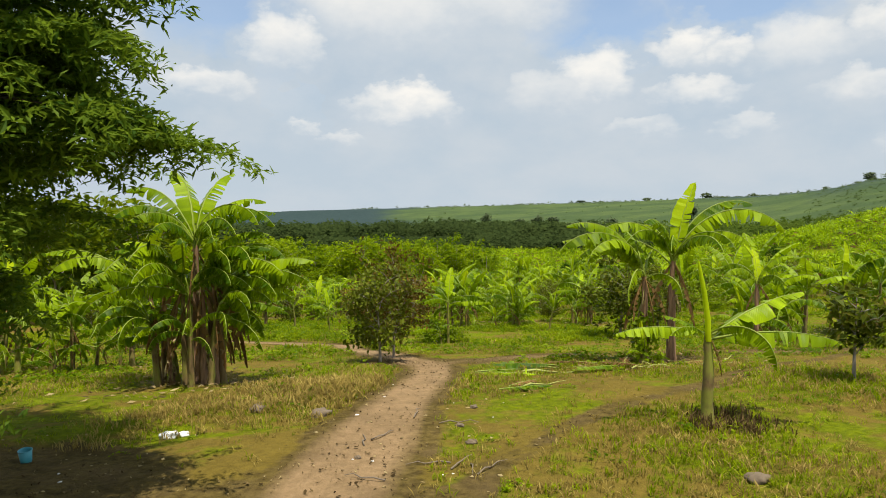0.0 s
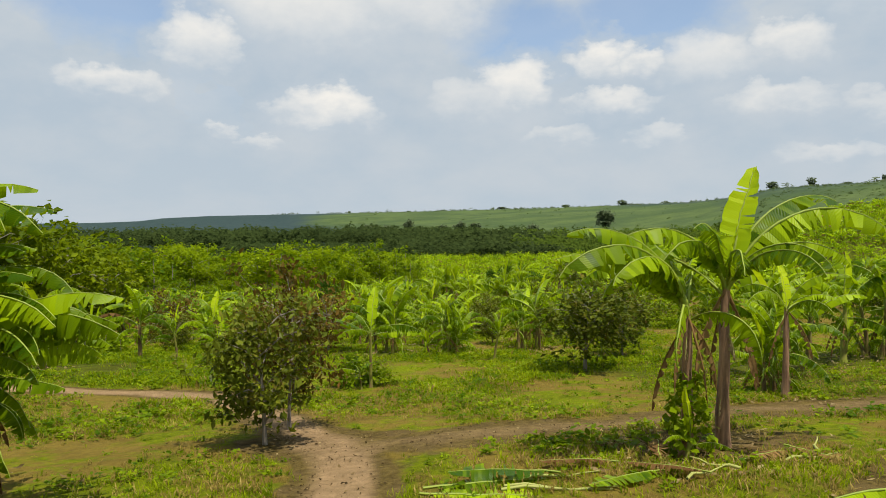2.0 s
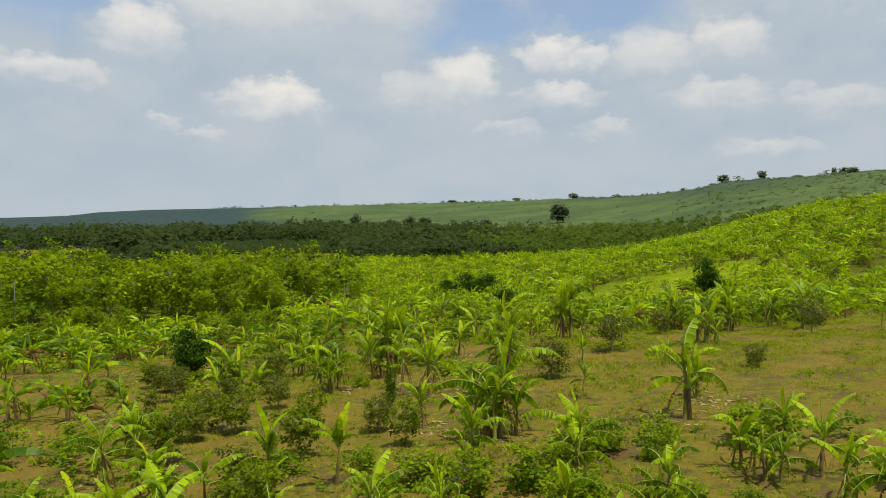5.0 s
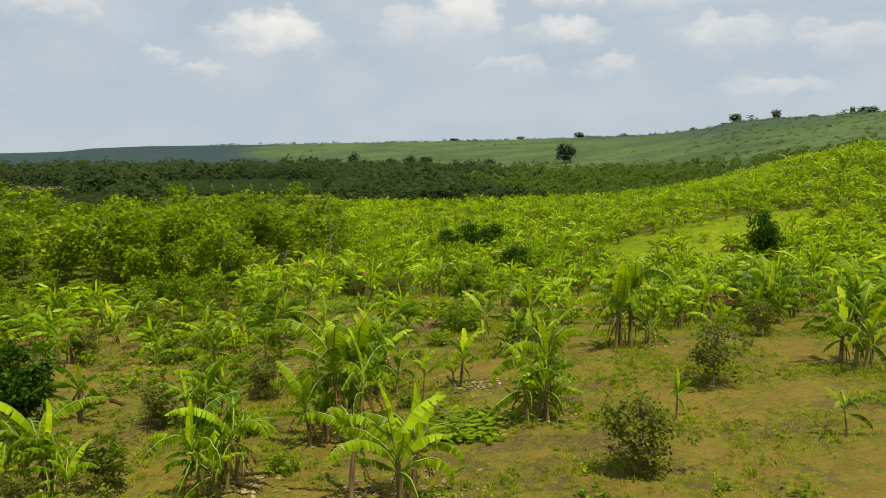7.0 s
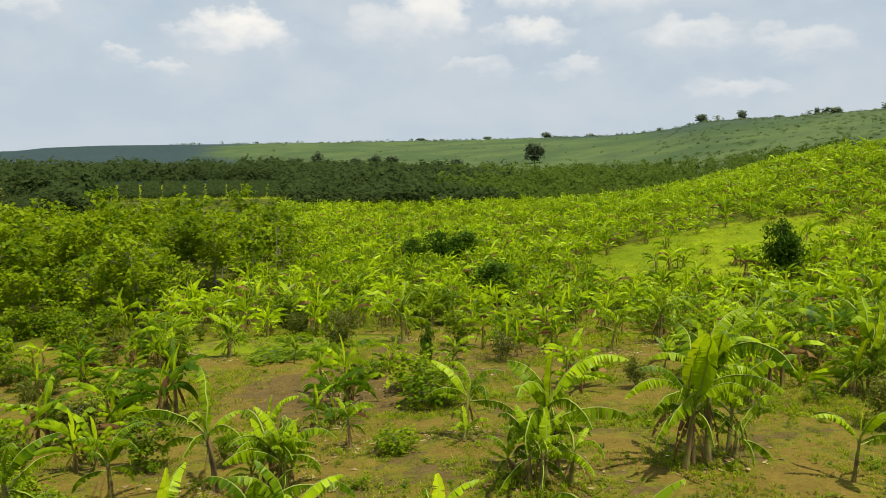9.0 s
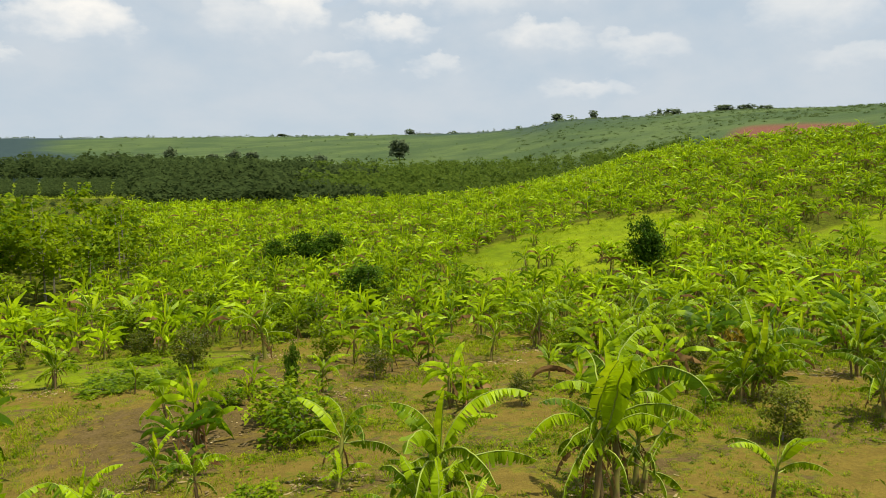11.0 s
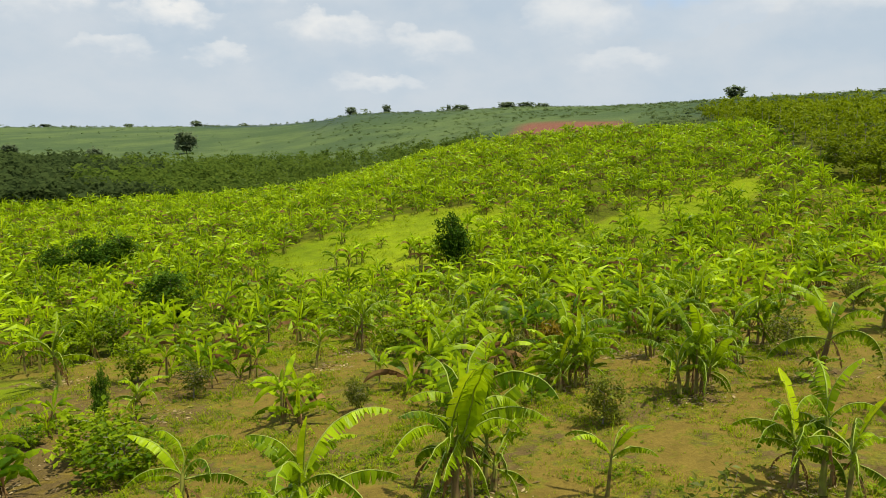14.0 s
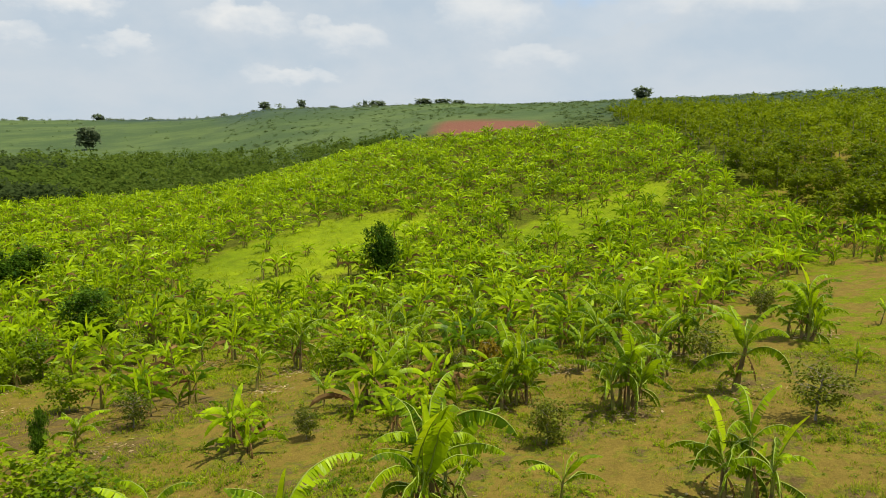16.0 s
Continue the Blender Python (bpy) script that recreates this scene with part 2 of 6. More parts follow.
def ground_material(nt):
    b = Nodes(nt)
    tex = b.add("ShaderNodeTexCoord")
    pos = tex.outputs["Object"]
    mask = b.add("ShaderNodeAttribute")
    mask.attribute_name = "cover"
    sep = b.add("ShaderNodeSeparateColor", Color=mask.outputs["Color"])
    bare, lush, ploughed = sep.outputs
    fine = b.noise(pos, 9.0, 8, 0.68)
    clod = b.noise(pos, 2.1, 6, 0.6)
    patch = b.noise(pos, 0.30, 7, 0.66)
    broad = b.noise(pos, 0.03, 6, 0.6)
    soil = b.mix(b.ramp(fine, (0.34, 0.0), (0.66, 1.0)), (0.054, 0.037, 0.010), (0.160, 0.116, 0.034))
    soil = b.mix(b.math("MULTIPLY", b.ramp(clod, (0.45, 0.0), (0.65, 1.0)), 0.55), soil, (0.135, 0.092, 0.040))
    straw = b.mix(fine, (0.086, 0.062, 0.011), (0.240, 0.174, 0.032))
    green = b.mix(b.ramp(fine, (0.3, 0.0), (0.72, 1.0)), (0.060, 0.086, 0.001), (0.185, 0.220, 0.003))
    thin = b.mix(b.ramp(b.math("MULTIPLY_ADD", clod, 0.40, b.math("MULTIPLY", patch, 0.75)), (0.55, 0.0), (0.62, 1.0)), straw, green)
    meadow = b.mix(b.ramp(b.math("MULTIPLY_ADD", broad, 0.6, b.math("MULTIPLY", patch, 0.45)), (0.38, 0.0), (0.68, 1.0)), (0.090, 0.140, 0.002), (0.215, 0.275, 0.004))
    soil = b.mix(b.ramp(bare, (0.74, 0.0), (0.92, 1.0)), soil, b.mix(fine, (0.150, 0.096, 0.046), (0.400, 0.272, 0.145)))
    cover = b.mix(lush, thin, meadow)
    # Floor of the planted field: weeds, with shade between plants put into their colour.
    weeds = b.mix(b.ramp(clod, (0.35, 0.0), (0.65, 1.0)), (0.026, 0.038, 0.002), (0.086, 0.108, 0.006))
    cover = b.mix(b.ramp(lush, (0.12, 0.0), (0.28, 0.85), (0.42, 0.85), (0.62, 0.0)), cover, weeds)
    edge = b.math("ADD", bare, b.math("MULTIPLY_ADD", clod, 0.55, b.math("MULTIPLY_ADD", patch, 1.0, -0.775)))
    col = b.mix(b.ramp(edge, (0.46, 0.0), (0.56, 1.0)), cover, soil)
    mottle = b.ramp(b.noise(pos, 1.1, 9, 0.80), (0.42, 0.0), (0.62, 1.0))
    col = b.mix(b.math("MULTIPLY", mottle, 0.62), col, b.mix(0.45, (0.030, 0.022, 0.006), col))
    far = mask.outputs["Alpha"]
    tone = b.add("ShaderNodeAttribute")
    tone.attribute_name = "wooded"
    canopy = b.noise(pos, 0.11, 6, 0.7)
    # Haze is put into both far colours, cloud shade into the wooded one.
    fields = b.mix(b.ramp(b.noise(pos, 0.012, 6, 0.6), (0.42, 0.0), (0.6, 1.0)), (0.050, 0.080, 0.028), (0.080, 0.114, 0.035))
    fields = b.mix(b.ramp(b.noise(pos, 0.06, 7, 0.7), (0.44, 0.0), (0.64, 0.5)), fields, (0.040, 0.064, 0.028))
    hazy_woods = b.mix(b.ramp(canopy, (0.35, 0.0), (0.65, 1.0)), (0.020, 0.038, 0.040), (0.036, 0.058, 0.054))
    col = b.mix(far, b.mix(tone.outputs["Fac"], fields, hazy_woods), col)
    col = b.mix(ploughed, col, b.mix(fine, (0.120, 0.048, 0.030), (0.185, 0.082, 0.050)))
    p = b.add("ShaderNodeBsdfPrincipled", Roughness=0.92)
    p.inputs["Specular IOR Level"].default_value = 0.06
    b.put(p, "Base Color", col)
    b.put(p, "Normal", b.bump(b.math("MULTIPLY_ADD", clod, 1.2, fine), 0.9, 0.06))
    b.out(p.outputs[0])


M_GROUND = material("ground", ground_material)
M_BANANA = foliage("banana_leaf", (0.012, 0.052, 0.001), (0.390, 0.535, 0.004), 0.26, 0.34, veins=0.16, gloss=0.09, island=0.35)
M_BANANA_NEW = foliage("banana_new_leaf", (0.28, 0.42, 0.003), (0.54, 0.62, 0.008), 0.36, 0.45, veins=0.08, gloss=0.12, island=0.2)
M_RIB = plain_rough("leaf_rib", (0.17, 0.24, 0.015), (0.30, 0.36, 0.04), 6.0, 0.6)
M_DRY = foliage("dry_leaf", (0.10, 0.052, 0.018), (0.32, 0.20, 0.075), 0.2, 0.85)
M_STEM = bark("banana_stem", (0.060, 0.036, 0.012), (0.24, 0.160, 0.055), 12.0, green=(0.20, 0.215, 0.020))
M_STEM_DRY = bark("dry_banana_stem", (0.075, 0.038, 0.018), (0.40, 0.235, 0.125), 16.0)
# Greyed, bluish leaf: the haze of distance is put into its colour.
M_FAR_TREE = foliage("hazy_tree_leaf", (0.080, 0.110, 0.062), (0.125, 0.155, 0.076), 0.45, 0.8, gloss=0.01)
M_BARK = bark("shrub_bark", (0.12, 0.095, 0.07), (0.34, 0.30, 0.25), 18.0)
M_BARK_DARK = bark("tree_bark", (0.035, 0.028, 0.02), (0.13, 0.10, 0.075), 12.0)
M_SHRUB = foliage("shrub_leaf", (0.036, 0.056, 0.004), (0.185, 0.215, 0.016), 0.25, 0.40, dry=(0.17, 0.105, 0.022), gloss=0.07)
M_BROWN = foliage("ageing_leaf", (0.052, 0.044, 0.006), (0.200, 0.130, 0.022), 0.22, 0.5, dry=(0.165, 0.070, 0.016), gloss=0.05)
M_WEED = foliage("weed_leaf", (0.040, 0.090, 0.001), (0.245, 0.325, 0.004), 0.32, 0.5, gloss=0.06)
M_PALE = foliage("pale_tree_leaf", (0.040, 0.086, 0.001), (0.295, 0.380, 0.004), 0.36, 0.5, gloss=0.05, island=0.45)
M_OLIVE = foliage("olive_tree_leaf", (0.034, 0.066, 0.001), (0.205, 0.258, 0.004), 0.32, 0.5, gloss=0.05, island=0.45)
M_DARK = foliage("dark_tree_leaf", (0.016, 0.048, 0.003), (0.105, 0.190, 0.010), 0.26, 0.5, gloss=0.04)
# Dark forest green, with cloud shade and haze put into it as well.
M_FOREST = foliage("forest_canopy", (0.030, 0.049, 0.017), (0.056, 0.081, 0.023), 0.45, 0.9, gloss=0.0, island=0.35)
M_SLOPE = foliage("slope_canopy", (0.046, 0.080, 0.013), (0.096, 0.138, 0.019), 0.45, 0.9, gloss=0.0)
# Scrub green close to the far fields, with the same haze painted in.
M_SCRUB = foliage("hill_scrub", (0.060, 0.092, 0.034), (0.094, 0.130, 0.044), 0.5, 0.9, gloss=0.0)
M_ORANGE = foliage("withered_leaf", (0.12, 0.085, 0.006), (0.30, 0.215, 0.016), 0.3, 0.7)
M_DEAD = foliage("dead_weed", (0.040, 0.026, 0.012), (0.12, 0.080, 0.032), 0.15, 0.85)
M_GRASS = foliage("grass_blade", (0.055, 0.100, 0.001), (0.280, 0.340, 0.006), 0.38, 0.6, gloss=0.03)
M_STRAW = foliage("dry_grass", (0.17, 0.120, 0.028), (0.40, 0.310, 0.09), 0.3, 0.8)
M_CANOPY = foliage("feathery_leaf", (0.030, 0.070, 0.007), (0.215, 0.305, 0.022), 0.34, 0.5)
M_HUSK = foliage("husk", (0.14, 0.095, 0.040), (0.50, 0.40, 0.20), 0.15, 0.85)
M_LITTER = plain_rough("white_plastic", (0.62, 0.62, 0.60), (0.85, 0.85, 0.83), 9.0, 0.45)
M_BLUE = plain_rough("blue_plastic", (0.05, 0.30, 0.36), (0.10, 0.42, 0.48), 6.0, 0.4)
M_STONE = plain_rough("stone", (0.085, 0.060, 0.036), (0.21, 0.16, 0.105), 14.0, 0.9)
M_TWIG = plain_rough("dead_twig", (0.10, 0.075, 0.05), (0.24, 0.19, 0.14), 20.0, 0.9)
M_STALK = plain_rough("cut_stalk", (0.20, 0.23, 0.04), (0.38, 0.38, 0.10), 8.0, 0.7)


# ---------------------------------------------------------------- terrain
SWELLS = [(-10, 10, 0.77), (-5, 45, -1.27), (-55, 90, -0.21), (0, 80, 0.22), (0, 115, -0.46), (30, 10, 0.99), (35, 50, -0.29), (35, 80, 0.28), (35, 110, 1.04),
          (40, 145, -1.44), (45, 185, -2.84), (70, 50, 2.52), (80, 90, 0.65), (85, 125, -3.24), (75, 160, 5.62), (95, 200, 2.14), (125, 215, 2.98)]
HUMPS = [(5, 11, 0.58), (-3, 15, -0.15), (0, 22, -0.07), (3, 31, -0.06), (11, 20, -0.27), (-6, 8, 0.48), (3, 2, -0.23), (-8, 24, 0.27), (24, 87, 0.45), (15, 89, 0.75), (15, 112, 0.45), (5, 126, 0.4)]
# skyline of the far hills: azimuth, elevation, distance of the crest, distance where the slope begins
SKYLINE = np.array([(-180, 0.0, 1500, 500), (-60, -0.1, 1900, 560), (-22, -0.30, 1900, 560), (-17, -0.15, 1800, 560), (-16, 0.05, 1800, 560), (-12, 0.25, 1700, 560), (-4, 0.40, 1600, 550), (0, 0.48, 1500, 540),
                    (16, 0.85, 1300, 400), (27, 1.2, 1100, 240), (31, 1.6, 1000, 240), (33.5, 2.2, 900, 250), (41, 2.5, 800, 250), (46, 2.85, 720, 230),
                    (53, 2.95, 650, 210), (62, 3.45, 420, 200), (77, 4.2, 340, 200), (100, 3.7, 340, 200), (140, 0.0, 800, 300), (180, 0.0, 1500, 500)], float)


def sig(v):
    return 1 / (1 + np.exp(-np.clip(v, -60, 60)))


def smooth(a, b, v):
    s = np.clip((v - a) / (b - a), 0, 1)
    return s * s * (3 - 2 * s)


def height(x, y):
    """Height of the ground in metres, for numbers or arrays."""
    x, y = np.asarray(x, float), np.asarray(y, float)
    az, r = np.degrees(np.arctan2(x - 10, y - 70)), np.hypot(x - 10, y - 70)
    z = -13 * sig((y - 75) / 28) + 23 * sig((x - 122) / 24) * sig((y - 82) / 14) * smooth(22, 52, az)
    for a, b, h in SWELLS:
        z = z + h * np.exp(-((x - a) ** 2 + (y - b) ** 2) / 1568)
    for a, b, h in HUMPS:
        z = z + h * np.exp(-((x - a) ** 2 + (y - b) ** 2) / 72)
    el, crest, begin = (np.interp(az, SKYLINE[:, 0], SKYLINE[:, k]) for k in (1, 2, 3))
    up = smooth(begin, crest, r)
    swell = 2.5 * np.sin(x / 61 + 1.3) * np.sin(y / 83) * smooth(350, 700, r) * (1 - smooth(0.6, 1.0, up))
    z = z * (1 - up) + (4 + crest * np.tan(np.radians(el)) - np.maximum(r - crest, 0) * 0.02) * up + swell
    return z + 0.04 * np.sin(x * 1.7 + np.sin(y * 1.1) * 2) * np.sin(y * 1.3 + 0.7) * (np.hypot(x, y - 40) < 160)


def gz(x, y):
    return float(height(x, y))


def along(x, y, line):
    """Distance from points to a polyline."""
    best = np.full(np.shape(x), 1e9)
    for (ax, ay), (bx, by) in zip(line, line[1:]):
        dx, dy = bx - ax, by - ay
        s = np.clip(((x - ax) * dx + (y - ay) * dy) / (dx * dx + dy * dy), 0, 1)
        best = np.minimum(best, np.hypot(x - ax - s * dx, y - ay - s * dy))
    return best


PATH_A = [(-1.7, -6), (-1.3, 3), (-1.05, 6.6), (-0.8, 8.2), (-0.68, 9.2), (-0.55, 10.1), (-0.3, 11.5), (-0.2, 13), (-0.4, 14.6), (-1.3, 17), (-3, 20.6), (-6.8, 21.9), (-12, 23)]
PATH_B = [(-0.3, 4), (0.28, 6.7), (1.1, 7.9), (2.0, 8.9), (3.2, 10.0), (6.2, 12.5), (9.0, 15.5), (16, 20)]
PATH_C = [(-0.4, 14.5), (1, 14.5), (2.5, 14.8), (6, 15.6), (10, 16.6)]
# bare ground: centre, radii, strength
BARE = [(13.5, 104, 9, 9, 0.9), (24, 112, 14, 7, 0.75), (34, 104, 9, 7, 0.6), (42, 88, 10, 5, 0.6), (14, 74, 9, 7, 0.65), (4, 74, 6, 5, 0.6), (22, 68, 5, 9, 0.5),
        (-8, 88, 8, 9, 0.5), (-12, 112, 9, 5, 0.7), (20, 86, 8, 5, 0.6), (28, 97, 6, 5, 0.5), (48, 92, 9, 6, 0.5), (11, 121, 12, 4, 0.7), (20, 138, 10, 6, 0.5),
        (4, 13.3, 2.2, 1.6, 0.8), (-4, 12.3, 1.8, 1.2, 0.6), (-4.2, 6.6, 2.9, 2.0, 0.9), (-2.4, 6.3, 1.7, 0.9, 0.85), (-2.2, 11.2, 1.6, 0.8, 0.5), (-0.4, 14.8, 1.9, 1.5, 0.95), (3, 60, 9, 8, 0.4)]


def bareness(x, y):
    b = np.zeros(np.shape(x))
    for line, half, power in ((PATH_A, 0.76, 1.0), (PATH_B, 0.26, 0.66), (PATH_C, 1.15, 0.80)):
        wide = half * (1 - 0.32 * smooth(6, 11, y) * (half > 0.6))
        b = np.maximum(b, power * (1 - smooth(wide * 0.2, wide * 2.1, along(x, y, line))))
    b = np.maximum(b, 0.455 * smooth(30, 40, y) * (1 - smooth(110, 122, y)) * (1 - smooth(48, 60, x)))
    for cx, cy, rx, ry, s in BARE:
        b = np.maximum(b, s * np.where(y > 36, 0.74, 0.82) * (1 - smooth(0.3, 1.25, np.hypot((x - cx) / rx, (y - cy) / ry))))
    return b


MEADOW = [(68, 150, 25, 14), (98, 127, 28, 7.5), (50, 140, 12, 9), (86, 181, 8, 13), (47, 229, 19, 6), (12, 120, 8, 4), (61, 208, 12, 7), (55, 182, 10, 6)]


# low weeds on the ground, with shade put into their dark colour: centre, radii
SHADED_WEEDS = [(-5, 31, 8, 10), (10.5, 22, 5, 6.5)]


def lushness(x, y):
    # 0.32 picks the planted field's floor, whose colour has shade painted in.
    m = 0.32 * np.maximum(smooth(40, 62, x) * smooth(98, 122, y), smooth(114, 136, y))
    for a, b, p, q in SHADED_WEEDS:
        m = np.maximum(m, 0.34 * (1 - smooth(0.55, 1.2, np.hypot((x - a) / p, (y - b) / q))))
    for a, b, p, q in MEADOW:
        m = np.maximum(m, 1 - smooth(0.7, 1.2, np.hypot((x - a) / p, (y - b) / q)))
    return m


def ploughing(x, y):
    az, r = np.degrees(np.arctan2(x - 10, y - 72)), np.hypot(x - 10, y - 72)
    return smooth(46.3, 46.8, az) * (1 - smooth(54.2, 54.8, az)) * smooth(225, 235, r) * (1 - smooth(352, 362, r + 6 * (az - 50)))


def steps(near, fine, mid, coarse, far, grow):
    """Grid lines: fine within `near`, coarser within `mid`, then growing outward to `far`."""
    lo, hi = near
    v = list(np.arange(lo, hi, fine)) + list(np.arange(hi, mid[1], coarse))
    d, p = coarse, v[-1]
    while p < far:
        d *= grow
        p += d
        v.append(p)
    d, p = fine, lo
    while p > -far:
        d = min(d * grow, coarse) if p > mid[0] else d * grow
        p -= d
        v.insert(0, p)
    return np.array(v)


def raw_mesh(name, verts, faces, mats, uv=None, mat_index=None, shade=True):
    me = bpy.data.meshes.new(name)
    verts, faces = np.asarray(verts, np.float32), np.asarray(faces, np.int32)
    n, k = faces.shape
    me.vertices.add(len(verts))
    me.vertices.foreach_set("co", verts.ravel())
    me.loops.add(n * k)
    me.loops.foreach_set("vertex_index", faces.ravel())
    me.polygons.add(n)
    me.polygons.foreach_set("loop_start", np.arange(0, n * k, k, dtype=np.int32))
    me.polygons.foreach_set("loop_total", np.full(n, k, np.int32))
    me.polygons.foreach_set("use_smooth", np.full(n, shade))
    for m in mats:
        me.materials.append(m)
    if mat_index is not None:
        me.polygons.foreach_set("material_index", np.asarray(mat_index, np.int32))
    if uv is not None:
        layer = me.uv_layers.new(name="UVMap")
        layer.data.foreach_set("uv", np.asarray(uv, np.float32)[faces.ravel()].ravel())
    me.update(calc_edges=True)
    return me


def build_ground():
    xs = steps((-14, 16), 0.35, (-60, 100), 1.3, 4400, 1.075)
    ys = steps((-2, 30), 0.35, (-20, 170), 1.0, 4400, 1.075)
    gx, gy = np.meshgrid(xs, ys)
    v = np.stack([gx, gy, height(gx, gy)], -1).reshape(-1, 3)
    nx, ny = len(xs), len(ys)
    i = (np.arange(ny - 1)[:, None] * nx + np.arange(nx - 1)[None, :]).ravel()
    me = raw_mesh("ground", v, np.stack([i, i + 1, i + nx + 1, i + nx], -1), [M_GROUND])
    col = np.ones((len(v), 4), np.float32)
    col[:, 3] = 1 - smooth(235, 330, np.hypot(v[:, 0] - 10, v[:, 1] - 70))
    _az = np.degrees(np.arctan2(v[:, 0] - 10, v[:, 1] - 70))
    _r = np.hypot(v[:, 0] - 10, v[:, 1] - 70)
    col[:, 3] = np.maximum(col[:, 3], (_az > -13) * (_az < 2) * (_r < 360))
    col[:, 0], col[:, 1], col[:, 2] = bareness(v[:, 0], v[:, 1]), lushness(v[:, 0], v[:, 1]), ploughing(v[:, 0], v[:, 1])
    strips = (_az > -13) & (_az < 2) & (_r > 248) & (_r < 360)
    valley = (_az > -36) & (_az < -17) & (_r > 283) & (_r < 352)
    col[:, 1] = np.where(strips, 1.0, np.where(valley, 0.0, col[:, 1]))
    col[:, 3] = np.maximum(col[:, 3], valley)
    me.color_attributes.new("cover", "FLOAT_COLOR", "POINT").data.foreach_set("color", col.ravel())
    az, r = np.degrees(np.arctan2(v[:, 0] - 10, v[:, 1] - 70)), np.hypot(v[:, 0] - 10, v[:, 1] - 70)
    wobble = 1.5 * np.sin(r / 140) + 0.8 * np.sin(r / 47)
    wood = np.maximum(1 - smooth(-5, -2, az + wobble), 0.8 * smooth(29.5, 31, az) * (1 - smooth(40, 46, az + wobble)) * smooth(560, 760, r))
    wood = np.maximum(wood, smooth(58, 62, az) * 0.8)
    crest = np.interp(az, SKYLINE[:, 0], SKYLINE[:, 2])
    wood = np.maximum(wood, 0.8 * smooth(21, 23, az + wobble * 0.3) * (1 - smooth(40, 44, az)) * smooth(0.80, 0.88, r / crest))
    me.attributes.new("wooded", "FLOAT", "POINT").data.foreach_set("value", wood.astype(np.float32))
    return tagged(new("ground", me), "sloping farm ground of thin grass, bare brown soil and green meadow", "ground", kind="structure")


build_ground()


# ---------------------------------------------------------------- banana plants
def leaf_arrays(seed, rise, bend, width, tear, segs=30, droop=0.25, petiole=0.13, rib=True, split=0.55, cols=(0.0, 0.55, 1.0)):
    """One banana leaf, one metre long, growing along +x from the origin: arched midrib, two blade halves torn into strips."""
    rng = np.random.default_rng(seed)
    s = np.linspace(0, 1, segs + 1)
    ang = np.radians(rise) - np.radians(bend) * s ** 1.35
    px = np.concatenate([[0], np.cumsum(np.cos((ang[1:] + ang[:-1]) / 2) / segs)])
    pz = np.concatenate([[0], np.cumsum(np.sin((ang[1:] + ang[:-1]) / 2) / segs)])
    sway = np.cumsum(rng.normal(0, 0.006, segs + 1))
    mid = np.stack([px, sway, pz], -1)
    nrm = np.stack([-np.sin(ang), np.zeros(segs + 1), np.cos(ang)], -1)
    t = np.clip((s - petiole) / (1 - petiole), 0, 1)
    wid = width * np.clip(np.sin(np.pi * np.clip(t * 0.97 + 0.015, 0, 1)), 0, 1) ** 0.5 * (t > 0) * (1.05 - 0.25 * t)
    verts, faces, uv, mats = [], [], [], []
    for side in (-1, 1):
        extra, gap_a = rng.normal(0, 0.12), 0.0
        for k in range(segs):
            if wid[k] + wid[k + 1] < 0.01:
                continue
            torn = rng.random() < tear
            gap_b = rng.uniform(0.15, split) if torn else 0.0
            base = len(verts)
            for j, g in ((k, gap_a), (k + 1, -gap_b)):
                w = wid[j] if wid[j] > 0.008 else 0.008
                for f in cols:
                    d = droop + extra * f + 0.35 * f * droop
                    along_leaf = (mid[k + 1] - mid[k]) * g * f
                    fwd = (mid[min(j + 1, segs)] - mid[max(j - 1, 0)]) * 0.35 * f * width * 3
                    p = mid[j] + along_leaf + fwd * 0.25 + np.array([0, side * w * f * math.cos(d), 0]) - nrm[j] * w * f * math.sin(d)
                    verts.append(p)
                    uv.append((side * f, s[j]))
            n = len(cols)
            q = [(c, n + c, n + c + 1, c + 1) for c in range(n - 1)]
            for f4 in q:
                f4 = f4 if side > 0 else f4[::-1]
                faces.append(tuple(base + c for c in f4))
                mats.append(0)
            gap_a = gap_b
            if torn:
                extra = rng.normal(0, 0.22 if tear > 0.3 else 0.12)
    if rib:
        base = len(verts)
        step = 1 if segs < 10 else 2
        ring = list(range(0, segs + 1, step))
        for j in ring:
            r = 0.014 * (1 - 0.8 * s[j])
            for dy, dz in ((r, 0.002), (-r, 0.002), (0, -1.4 * r)):
                verts.append(mid[j] + np.array([0, dy, 0]) + nrm[j] * dz)
                uv.append((0, s[j]))
        for a in range(len(ring) - 1):
            for c in range(3):
                d = (c + 1) % 3
                faces.append((base + a * 3 + c, base + a * 3 + d, base + (a + 1) * 3 + d, base + (a + 1) * 3 + c))
                mats.append(1)
    return np.array(verts), np.array(faces), np.array(uv), np.array(mats)


def leaf_mesh(name, mat, **kw):
    v, f, u, m = leaf_arrays(**kw)
    return raw_mesh(name, v, f, [mat, M_DRY if mat == M_DRY else M_RIB], uv=u, mat_index=m)


LEAF_OPEN = [leaf_mesh("leaf", M_BANANA, seed=10 + k, rise=r, bend=b, width=w, tear=t, droop=d) for k, (r, b, w, t, d) in enumerate(
    [(74, 96, 0.130, 0.45, 0.55), (68, 124, 0.130, 0.60, 0.75), (60, 116, 0.128, 0.75, 0.85), (80, 70, 0.135, 0.30, 0.40), (48, 96, 0.128, 0.80, 0.90), (74, 142, 0.125, 0.70, 0.80), (82, 106, 0.125, 0.55, 0.65)])]
